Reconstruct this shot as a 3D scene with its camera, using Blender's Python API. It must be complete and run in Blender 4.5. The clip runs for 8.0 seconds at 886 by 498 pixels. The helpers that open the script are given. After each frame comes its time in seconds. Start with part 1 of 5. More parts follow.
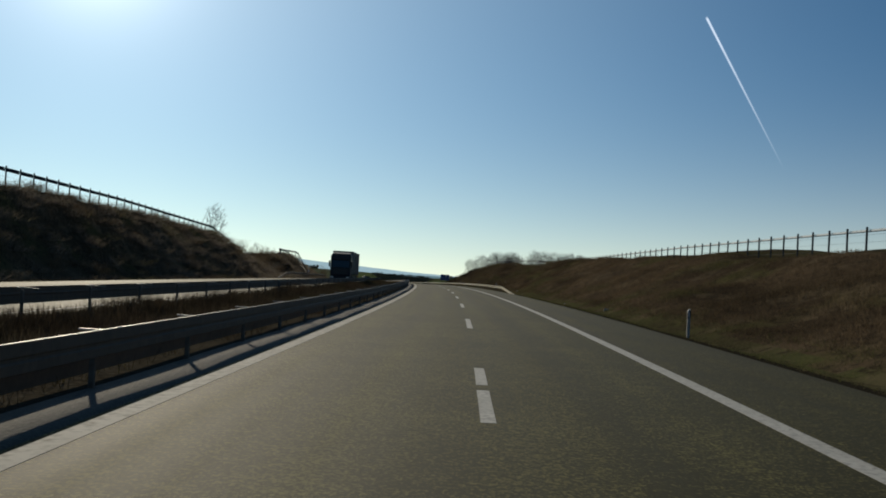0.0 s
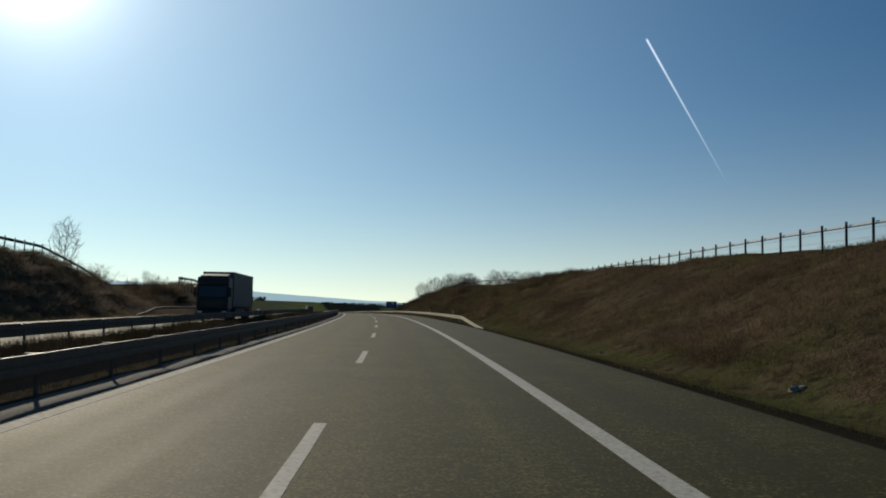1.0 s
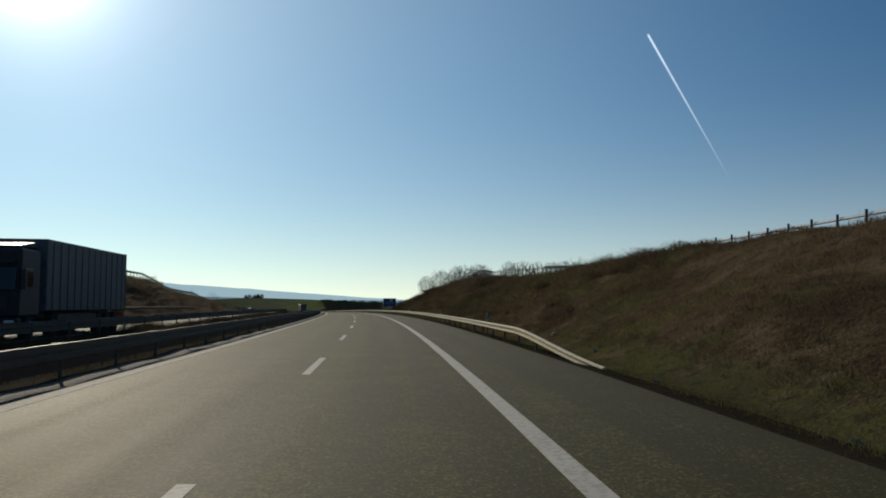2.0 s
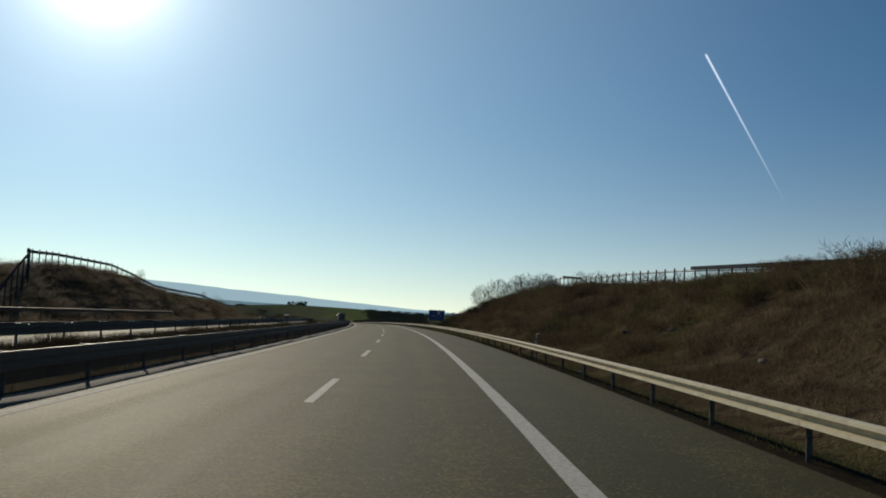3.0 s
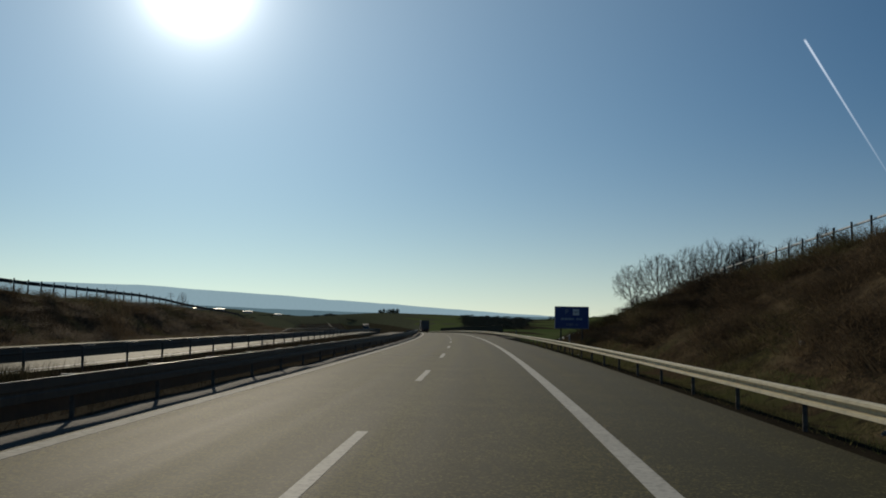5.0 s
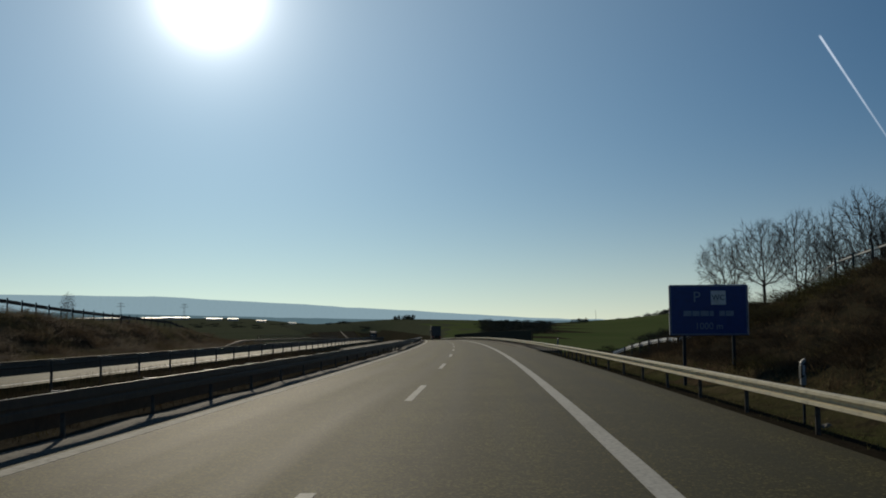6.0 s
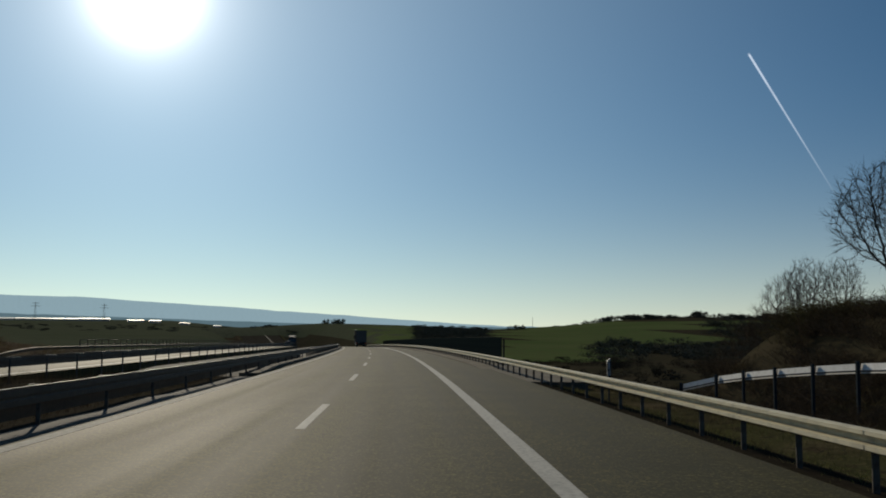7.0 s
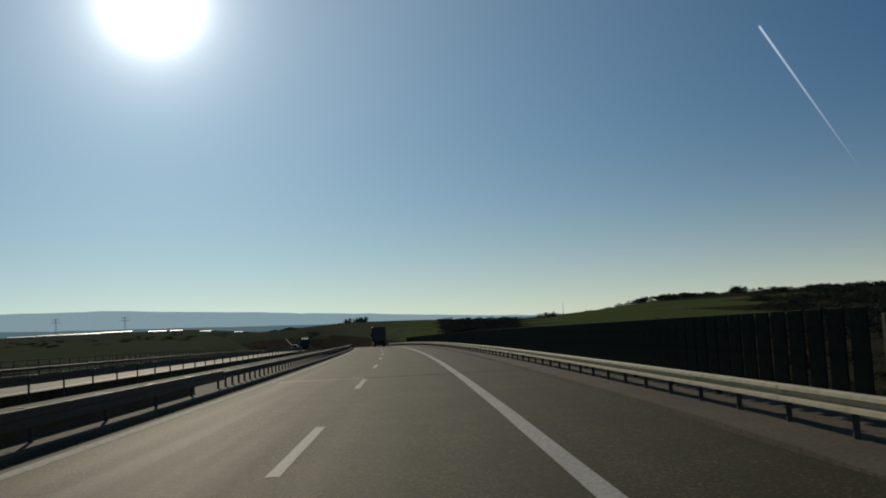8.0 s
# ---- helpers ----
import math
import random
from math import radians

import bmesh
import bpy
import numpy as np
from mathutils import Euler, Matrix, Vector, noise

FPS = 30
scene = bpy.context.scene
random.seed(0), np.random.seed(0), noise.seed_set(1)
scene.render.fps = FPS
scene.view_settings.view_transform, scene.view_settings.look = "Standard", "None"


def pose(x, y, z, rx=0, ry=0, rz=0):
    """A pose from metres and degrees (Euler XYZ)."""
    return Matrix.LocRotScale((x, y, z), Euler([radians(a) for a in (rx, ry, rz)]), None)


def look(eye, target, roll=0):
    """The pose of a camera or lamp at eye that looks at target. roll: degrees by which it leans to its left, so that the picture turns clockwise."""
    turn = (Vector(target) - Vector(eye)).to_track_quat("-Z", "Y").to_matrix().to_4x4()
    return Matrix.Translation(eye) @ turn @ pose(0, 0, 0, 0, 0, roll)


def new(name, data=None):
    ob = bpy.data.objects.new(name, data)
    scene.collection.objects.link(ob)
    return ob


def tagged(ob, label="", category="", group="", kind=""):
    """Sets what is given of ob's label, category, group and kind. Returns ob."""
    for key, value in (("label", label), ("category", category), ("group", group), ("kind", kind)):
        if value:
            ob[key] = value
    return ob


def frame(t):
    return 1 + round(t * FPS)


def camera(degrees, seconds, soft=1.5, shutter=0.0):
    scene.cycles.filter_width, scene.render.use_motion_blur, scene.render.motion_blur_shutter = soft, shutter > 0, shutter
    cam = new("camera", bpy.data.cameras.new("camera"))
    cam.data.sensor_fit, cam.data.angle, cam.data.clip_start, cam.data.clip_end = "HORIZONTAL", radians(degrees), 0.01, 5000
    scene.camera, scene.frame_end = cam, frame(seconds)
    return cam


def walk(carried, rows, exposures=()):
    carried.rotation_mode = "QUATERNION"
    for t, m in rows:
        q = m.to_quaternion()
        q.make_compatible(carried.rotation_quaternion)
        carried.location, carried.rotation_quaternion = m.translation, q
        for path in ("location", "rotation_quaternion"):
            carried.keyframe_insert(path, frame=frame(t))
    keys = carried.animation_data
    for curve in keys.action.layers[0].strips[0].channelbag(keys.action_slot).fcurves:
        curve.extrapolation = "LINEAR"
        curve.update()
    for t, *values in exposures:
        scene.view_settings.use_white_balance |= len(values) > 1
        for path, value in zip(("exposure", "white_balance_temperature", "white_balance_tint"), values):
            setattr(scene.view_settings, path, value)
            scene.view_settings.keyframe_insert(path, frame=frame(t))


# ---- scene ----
cam = camera(51.92, 8.0, soft=1.85)

PATH = [
    (0, look((-0.355, -9.799, 0.660), (-0.836, 10.182, 1.382), 3.199)),
    (0.5, look((0.340, 9.207, 0.833), (0.085, 29.178, 1.890), 2.189)),
    (1, look((0.835, 28.322, 0.997), (1.365, 48.271, 2.324), 0.867)),
    (1.2, look((0.900, 35.983, 1.059), (1.522, 55.932, 2.354), 0.478)),
    (2.3, look((0.307, 78.155, 1.344), (0.623, 98.115, 2.568), 0.842)),
    (2.5, look((0.014, 85.794, 1.384), (0.040, 105.763, 2.511), 1.482)),
    (3, look((-0.835, 104.880, 1.468), (-1.421, 124.813, 2.993), 2.792)),
    (3.5, look((-1.875, 124.034, 1.527), (-2.501, 143.983, 2.810), 2.348)),
    (4, look((-3.071, 143.230, 1.563), (-4.239, 163.156, 2.815), 2.254)),
    (4.5, look((-4.459, 162.521, 1.572), (-6.779, 182.291, 3.516), 1.598)),
    (4.7, look((-5.075, 170.221, 1.569), (-7.582, 190.002, 3.133), 1.280)),
    (5.8, look((-8.860, 212.515, 1.485), (-11.927, 232.210, 3.127), -0.021)),
    (6, look((-9.638, 220.238, 1.459), (-12.710, 239.928, 3.151), -0.291)),
    (6.5, look((-11.723, 239.635, 1.383), (-14.493, 259.375, 3.012), -0.353)),
    (7, look((-14.034, 259.122, 1.292), (-15.681, 278.971, 3.112), 0.489)),
    (7.5, look((-16.565, 278.647, 1.190), (-17.784, 298.560, 2.599), 2.013)),
    (8, look((-19.163, 298.111, 1.074), (-21.260, 317.929, 2.758), -2.966)),
]

walk(cam, PATH, [(0.0, 0.33), (2.5, 0.34), (4.5, 0.03), (6.5, -0.09), (7.0, 0.02), (7.5, 0.05), (8.0, -0.22)])

# ---------------------------------------------------------------- light
SUN_EL, SUN_AZ = 20.0, -23.5          # degrees above the horizon, degrees to the right of +y
sun_dir = Vector((math.sin(radians(SUN_AZ)) * math.cos(radians(SUN_EL)), math.cos(radians(SUN_AZ)) * math.cos(radians(SUN_EL)), math.sin(radians(SUN_EL))))
world = bpy.data.worlds.new("world")
scene.world = world
world.use_nodes = True
wn, wl = world.node_tree.nodes, world.node_tree.links
sky = wn.new("ShaderNodeTexSky")
sky.sky_type, sky.sun_disc = "NISHITA", False
sky.sun_elevation, sky.sun_rotation = radians(SUN_EL), radians(SUN_AZ)
sky.air_density, sky.dust_density, sky.ozone_density, sky.altitude = 1.0, 0.15, 4.0, 300
tintn = wn.new("ShaderNodeMix"); tintn.data_type, tintn.blend_type = "RGBA", "MULTIPLY"
tintn.inputs["Factor"].default_value, tintn.inputs["B"].default_value = 1.0, (0.42, 0.86, 1.05, 1)
wl.new(sky.outputs[0], tintn.inputs["A"])
wl.new(tintn.outputs["Result"], wn["Background"].inputs[0])
wn["Background"].inputs[1].default_value = 0.036
# the bright aureole that hangs round the low sun in spring haze
coord = wn.new("ShaderNodeTexCoord")
dot = wn.new("ShaderNodeVectorMath"); dot.operation = "DOT_PRODUCT"; dot.inputs[1].default_value = sun_dir
wl.new(coord.outputs["Generated"], dot.inputs[0])
clampd = wn.new("ShaderNodeMath"); clampd.operation = "MAXIMUM"; clampd.inputs[1].default_value = 0.0
wl.new(dot.outputs["Value"], clampd.inputs[0])
def halo(terms, tint):
    total = None
    for power, strength in terms:
        pw = wn.new("ShaderNodeMath"); pw.operation = "POWER"; pw.inputs[1].default_value = power
        wl.new(clampd.outputs[0], pw.inputs[0])
        ml = wn.new("ShaderNodeMath"); ml.operation = "MULTIPLY"; ml.inputs[1].default_value = strength
        wl.new(pw.outputs[0], ml.inputs[0])
        if total is None:
            total = ml
        else:
            ad = wn.new("ShaderNodeMath"); ad.operation = "ADD"
            wl.new(total.outputs[0], ad.inputs[0]); wl.new(ml.outputs[0], ad.inputs[1]); total = ad
    bg = wn.new("ShaderNodeBackground"); bg.inputs[0].default_value = tint
    wl.new(total.outputs[0], bg.inputs[1])
    return bg
inner = halo(((1500, 3.0), (300, 0.55), (45, 0.17), (12, 0.05)), (1.0, 0.98, 0.95, 1))
outer = halo(((6, 0.215),), (0.74, 0.96, 0.99, 1))
glow = wn.new("ShaderNodeAddShader")
wl.new(inner.outputs[0], glow.inputs[0]); wl.new(outer.outputs[0], glow.inputs[1])
both = wn.new("ShaderNodeAddShader")
wl.new(wn["Background"].outputs[0], both.inputs[0]); wl.new(glow.outputs[0], both.inputs[1])
# a vapour trail high up: a thin arc of sky between two directions, brightest at its head
def sky_way(el, az):
    return Vector((math.sin(radians(az)) * math.cos(radians(el)), math.cos(radians(az)) * math.cos(radians(el)), math.sin(radians(el))))
head_way, tail_way = sky_way(16.65, 14.12), sky_way(7.7, 19.0)
across_way = head_way.cross(tail_way).normalized()
along_way = (tail_way - head_way * head_way.dot(tail_way)).normalized()
def wmath(op, a, b=None, c=None):
    q = wn.new("ShaderNodeMath"); q.operation = op
    for i, w in enumerate((a, b, c)):
        if w is None: continue
        if isinstance(w, (int, float)): q.inputs[i].default_value = w
        else: wl.new(w, q.inputs[i])
    return q.outputs[0]
def wdot(way):
    q = wn.new("ShaderNodeVectorMath"); q.operation = "DOT_PRODUCT"; q.inputs[1].default_value = way
    wl.new(coord.outputs["Generated"], q.inputs[0])
    return q.outputs["Value"]
trail_len = along_way.dot(tail_way)
run = wmath("DIVIDE", wdot(along_way), trail_len)                     # 0 at the head, 1 at the tail
off = wmath("ABSOLUTE", wdot(across_way))
half = wmath("MULTIPLY_ADD", run, -0.0007, 0.0015)
edge = wmath("SUBTRACT", 1.0, wmath("DIVIDE", off, half)); edge = wmath("MINIMUM", wmath("MAXIMUM", edge, 0.0), 0.6)
fade = wmath("MULTIPLY", wmath("MINIMUM", wmath("MAXIMUM", wmath("MULTIPLY", run, 60.0), 0.0), 1.0), wmath("MAXIMUM", wmath("MINIMUM", wmath("MULTIPLY_ADD", run, -1.05, 1.05), 1.0), 0.0))
front = wmath("GREATER_THAN", wdot(head_way), 0.0)
puff = wn.new("ShaderNodeTexNoise"); puff.inputs["Scale"].default_value = 60.0
wl.new(coord.outputs["Generated"], puff.inputs["Vector"])
trail = wmath("MULTIPLY", wmath("MULTIPLY", edge, fade), wmath("MULTIPLY", front, wmath("MULTIPLY_ADD", puff.outputs[0], 0.8, 0.6)))
cloud = wn.new("ShaderNodeBackground"); cloud.inputs[0].default_value = (0.95, 0.97, 1.0, 1)
wl.new(wmath("MULTIPLY", trail, 0.85), cloud.inputs[1])
all_sky = wn.new("ShaderNodeAddShader")
# pale haze low over the horizon
sep = wn.new("ShaderNodeSeparateXYZ"); wl.new(coord.outputs["Generated"], sep.inputs[0])
low = wmath("POWER", wmath("SUBTRACT", 1.0, wmath("MINIMUM", wmath("ABSOLUTE", sep.outputs[2]), 1.0)), 13.0)
mist = wn.new("ShaderNodeBackground"); mist.inputs[0].default_value = (1.12, 0.87, 0.62, 1)
wl.new(wmath("MULTIPLY", low, 0.45), mist.inputs[1])
with_mist = wn.new("ShaderNodeAddShader")
wl.new(both.outputs[0], with_mist.inputs[0]); wl.new(mist.outputs[0], with_mist.inputs[1])
wl.new(with_mist.outputs[0], all_sky.inputs[0]); wl.new(cloud.outputs[0], all_sky.inputs[1])
wl.new(all_sky.outputs[0], wn["World Output"].inputs[0])

sun = new("sun", bpy.data.lights.new("sun", "SUN"))
sun.data.energy, sun.data.angle, sun.data.color = 2.35, radians(0.55), (1.0, 0.88, 0.68)
sun.matrix_world = look(tuple(sun_dir * 100), (0, 0, 0))

# ---------------------------------------------------------------- the road's line
# s metres along the dashed line, u metres to its right
KN = [-60, 40, 120, 200, 280, 360, 460, 600]
KK = [0.5029, 0.4767, 0.4467, 0.4798, 0.4579, 0.3942, 0.3416, 0.289]      # bend, 1/km
VN = [-40, 60, 160, 260, 360, 500]
VV = [0.0587, -0.6185, -0.7046, -0.2844, -0.5119, -0.4973]                # crest, 1/10 km
TS = np.arange(-200, 1400, 2.0)
def integral(v):
    return np.concatenate([[0], np.cumsum((v[1:] + v[:-1]) / 2 * 2.0)])
TH = integral(np.interp(TS, KN, KK) / 1000); TH -= np.interp(0, TS, TH)
mid = (TH[1:] + TH[:-1]) / 2
TX = np.concatenate([[0], np.cumsum(-np.sin(mid) * 2)]); TX -= np.interp(0, TS, TX)
TY = np.concatenate([[0], np.cumsum(np.cos(mid) * 2)]); TY -= np.interp(0, TS, TY)
TG = integral(np.interp(TS, VN, VV) / 10000 * (TS < 620)); TG -= np.interp(160, TS, TG)
TZ = integral(TG); TZ -= np.interp(160, TS, TZ)
def heading(s):
    return float(np.interp(s, TS, TH))
def zr(s):
    return float(np.interp(s, TS, TZ))
def P(s, u, z=0.0):
    a = heading(s)
    return Vector((float(np.interp(s, TS, TX)) + u * math.cos(a), float(np.interp(s, TS, TY)) + u * math.sin(a), zr(s) + z))
def F(s, u, z=0.0, turn=0.0, tilt=0.0):
    """A pose on the road: local y runs along it, local x to its right."""
    return Matrix.Translation(P(s, u, z)) @ Matrix.Rotation(heading(s) + turn, 4, "Z") @ Matrix.Rotation(tilt, 4, "X")
def smooth(a, b, x):
    t = min(1.0, max(0.0, (x - a) / (b - a)))
    return t * t * (3 - 2 * t)
def tab(x, *pairs):
    return float(np.interp(x, [p[0] for p in pairs], [p[1] for p in pairs]))
rng = random.Random(7)

# ---------------------------------------------------------------- materials
def mat(name, c0, c1, c2=None, scale=0.5, fine=20.0, rough=0.8, bump=0.0, metal=0.0, spec=0.5, stretch=None, islands=0.0, depth=0.02):
    """Two scales of variation: c0 and c1 in patches of 1/scale metres, c2 (or a darker c0) in the grain."""
    m = bpy.data.materials.new(name); m.use_nodes = True
    n, l = m.node_tree.nodes, m.node_tree.links
    b = n["Principled BSDF"]
    b.inputs["Roughness"].default_value, b.inputs["Metallic"].default_value = rough, metal
    b.inputs["Specular IOR Level"].default_value = spec
    co = n.new("ShaderNodeTexCoord"); src = co.outputs["Object"]
    if stretch:
        mp = n.new("ShaderNodeMapping"); mp.inputs["Scale"].default_value = stretch
        l.new(src, mp.inputs[0]); src = mp.outputs[0]
    big = n.new("ShaderNodeTexNoise"); big.inputs["Scale"].default_value = scale; big.inputs["Detail"].default_value = 5
    sml = n.new("ShaderNodeTexNoise"); sml.inputs["Scale"].default_value = fine; sml.inputs["Detail"].default_value = 3
    l.new(src, big.inputs["Vector"]); l.new(src, sml.inputs["Vector"])
    r1 = n.new("ShaderNodeValToRGB"); r1.color_ramp.elements[0].position, r1.color_ramp.elements[1].position = 0.35, 0.65
    r1.color_ramp.elements[0].color, r1.color_ramp.elements[1].color = (*c0, 1), (*c1, 1)
    l.new(big.outputs[0], r1.inputs[0])
    mx = n.new("ShaderNodeMix"); mx.data_type = "RGBA"
    mx.inputs["B"].default_value = (*(c2 or tuple(v * 0.6 for v in c0)), 1)
    r2 = n.new("ShaderNodeMapRange"); r2.inputs[1].default_value, r2.inputs[2].default_value = 0.45, 0.75
    l.new(sml.outputs[0], r2.inputs[0]); l.new(r2.outputs[0], mx.inputs["Factor"]); l.new(r1.outputs[0], mx.inputs["A"])
    out = mx.outputs["Result"]
    if islands:
        g = n.new("ShaderNodeNewGeometry"); hs = n.new("ShaderNodeHueSaturation")
        mr = n.new("ShaderNodeMapRange"); mr.inputs[3].default_value, mr.inputs[4].default_value = 1 - islands, 1 + islands
        l.new(g.outputs["Random Per Island"], mr.inputs[0]); l.new(mr.outputs[0], hs.inputs["Value"]); l.new(out, hs.inputs["Color"]); out = hs.outputs[0]
    l.new(out, b.inputs["Base Color"])
    if bump:
        bp = n.new("ShaderNodeBump"); bp.inputs["Strength"].default_value, bp.inputs["Distance"].default_value = bump, depth
        l.new(sml.outputs[0], bp.inputs["Height"]); l.new(bp.outputs[0], b.inputs["Normal"])
    return m

def asphalt(name, base):
    """Worn asphalt: pale stones in dark binder, polished wheel tracks and long stains, by the 'across' attribute in metres."""
    m = bpy.data.materials.new(name); m.use_nodes = True
    n, l = m.node_tree.nodes, m.node_tree.links
    b = n["Principled BSDF"]
    co = n.new("ShaderNodeTexCoord")
    at = n.new("ShaderNodeAttribute"); at.attribute_name = "across"
    vor = n.new("ShaderNodeTexVoronoi"); vor.inputs["Scale"].default_value = 70
    grain = n.new("ShaderNodeTexNoise"); grain.inputs["Scale"].default_value = 26; grain.inputs["Detail"].default_value = 5; grain.inputs["Roughness"].default_value = 0.8
    patch = n.new("ShaderNodeTexNoise"); patch.inputs["Scale"].default_value = 0.5; patch.inputs["Detail"].default_value = 8; patch.inputs["Roughness"].default_value = 0.65
    mp = n.new("ShaderNodeMapping"); mp.inputs["Scale"].default_value = (1.6, 0.03, 1)
    streak = n.new("ShaderNodeTexNoise"); streak.inputs["Scale"].default_value = 1.0; streak.inputs["Detail"].default_value = 3
    cb = n.new("ShaderNodeCombineXYZ"); sx = n.new("ShaderNodeSeparateXYZ")
    l.new(co.outputs["Object"], sx.inputs[0]); l.new(at.outputs["Fac"], cb.inputs[0]); l.new(sx.outputs[1], cb.inputs[1])
    l.new(cb.outputs[0], mp.inputs[0]); l.new(mp.outputs[0], streak.inputs["Vector"])
    l.new(co.outputs["Object"], patch.inputs["Vector"])
    mg = n.new("ShaderNodeMapping"); mg.inputs["Scale"].default_value = (1.0, 0.6, 1)      # stones dragged out along the wheel's way
    l.new(cb.outputs[0], mg.inputs[0])
    for t in (vor, grain):
        l.new(mg.outputs[0], t.inputs["Vector"])
    wave = n.new("ShaderNodeMath"); wave.operation = "SINE"
    k = n.new("ShaderNodeMath"); k.operation = "MULTIPLY"; k.inputs[1].default_value = 3.5
    l.new(at.outputs["Fac"], k.inputs[0]); l.new(k.outputs[0], wave.inputs[0])
    def madd(a, mul, add):
        q = n.new("ShaderNodeMath"); q.operation = "MULTIPLY_ADD"; q.inputs[1].default_value = mul
        l.new(a, q.inputs[0])
        if isinstance(add, float): q.inputs[2].default_value = add
        else: l.new(add, q.inputs[2])
        return q.outputs[0]
    v = madd(grain.outputs[0], 3.0, -0.95)
    v = madd(patch.outputs[0], 0.55, v)
    v = madd(streak.outputs[0], 0.55, v)
    v = madd(wave.outputs[0], 0.05, v)
    v = madd(vor.outputs["Distance"], -0.28, v)
    stones = n.new("ShaderNodeTexVoronoi"); stones.inputs["Scale"].default_value = 30            # single pale stones worn bare
    l.new(cb.outputs[0], stones.inputs["Vector"])
    pick = n.new("ShaderNodeSeparateXYZ"); l.new(stones.outputs["Color"], pick.inputs[0])
    for socket, lo, hi, amount in ((pick.outputs[0], 0.80, 0.86, 0.30), (pick.outputs[1], 0.80, 0.86, -0.16)):
        mr = n.new("ShaderNodeMapRange"); mr.inputs[1].default_value, mr.inputs[2].default_value = lo, hi
        l.new(socket, mr.inputs[0]); v = madd(mr.outputs[0], amount, v)
    blot = n.new("ShaderNodeTexNoise"); blot.inputs["Scale"].default_value = 5.0; blot.inputs["Detail"].default_value = 6; blot.inputs["Roughness"].default_value = 0.7
    l.new(cb.outputs[0], blot.inputs["Vector"]); v = madd(blot.outputs[0], 0.9, v); v = madd(v, 1.0, -0.80)
    for a, c, amount in ((0.5, 1.3, -0.07), (3.45, 3.7, -0.08), (5.3, 6.4, -0.13)):          # slow lane: tyre black plus painted sun-sheen contrast; darker hard shoulder, darkest along edge
        mr = n.new("ShaderNodeMapRange"); mr.inputs[1].default_value, mr.inputs[2].default_value = a, c
        l.new(at.outputs["Fac"], mr.inputs[0]); v = madd(mr.outputs[0], amount, v)
    rp = n.new("ShaderNodeValToRGB")
    rp.color_ramp.elements[0].position, rp.color_ramp.elements[1].position = 0.55, 1.35
    rp.color_ramp.elements[0].color = (base * 0.46, base * 0.41, base * 0.12, 1)
    rp.color_ramp.elements[1].position = 1.0
    rp.color_ramp.elements[1].color = (base * 1.82, base * 1.62, base * 0.50, 1)
    l.new(v, rp.inputs[0]); l.new(rp.outputs[0], b.inputs["Base Color"])
    rr = n.new("ShaderNodeMapRange"); rr.inputs[3].default_value, rr.inputs[4].default_value = 0.68, 0.84
    l.new(streak.outputs[0], rr.inputs[0]); l.new(rr.outputs[0], b.inputs["Roughness"])
    b.inputs["Specular IOR Level"].default_value = 0.085
    bp = n.new("ShaderNodeBump"); bp.inputs["Strength"].default_value, bp.inputs["Distance"].default_value = 0.45, 0.008
    l.new(grain.outputs[0], bp.inputs["Height"]); l.new(bp.outputs[0], b.inputs["Normal"])
    return m

ASPHALT = asphalt("asphalt", 0.085)
ASPHALT_OLD = asphalt("asphalt_opposite", 0.076)
PAINT_WORN = mat("worn_road_paint", (0.56, 0.535, 0.45), (0.48, 0.46, 0.385), (0.28, 0.265, 0.215), 0.8, 9, 0.85, 0.3, spec=0.1)
PAINT = mat("road_paint", (0.47, 0.455, 0.39), (0.54, 0.525, 0.455), (0.28, 0.265, 0.23), 0.8, 14, 0.75, 0.3, spec=0.2)
FIELD = mat("green_field", (0.085, 0.125, 0.042), (0.115, 0.145, 0.055), (0.105, 0.105, 0.052), 0.012, 0.25, 0.95, 0.3, spec=0.0, depth=0.2)
# left-hand fields: green greyed down, the haze over them put into the colour
FIELD_DULL = mat("hazed_field", (0.085, 0.098, 0.056), (0.105, 0.112, 0.07), (0.075, 0.076, 0.05), 0.012, 0.25, 0.95, 0.3, spec=0.0, depth=0.2)
SCRUB = mat("scrub_ground", (0.048, 0.044, 0.027), (0.064, 0.053, 0.034), (0.034, 0.033, 0.021), 0.06, 0.9, 0.95, 0.4, depth=0.3, spec=0.0)
SOIL = mat("median_soil", (0.065, 0.056, 0.040), (0.045, 0.038, 0.027), (0.09, 0.08, 0.06), 0.6, 9, 0.95, 0.7, depth=0.05, spec=0.0)
GRAVEL = mat("shoulder_gravel", (0.105, 0.095, 0.072), (0.075, 0.068, 0.052), (0.14, 0.128, 0.10), 0.7, 22, 0.9, 0.8)
CONCRETE = mat("concrete", (0.16, 0.137, 0.098), (0.117, 0.101, 0.073), (0.08, 0.069, 0.05), 0.5, 12, 0.9, 0.4, spec=0.1)
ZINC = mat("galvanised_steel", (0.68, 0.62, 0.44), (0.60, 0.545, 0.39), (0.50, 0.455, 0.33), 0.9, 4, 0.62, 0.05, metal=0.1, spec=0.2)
# weathered steel seen from its unlit side, the shade put into its colour
ZINC_SHADED = mat("shaded_weathered_steel", (0.135, 0.102, 0.072), (0.105, 0.080, 0.057), (0.15, 0.108, 0.072), 0.8, 8, 0.7, 0.1, spec=0.2)
POSTS = mat("post_steel", (0.17, 0.15, 0.12), (0.12, 0.105, 0.085), (0.10, 0.075, 0.055), 1.5, 10, 0.75, 0.1, spec=0.15)
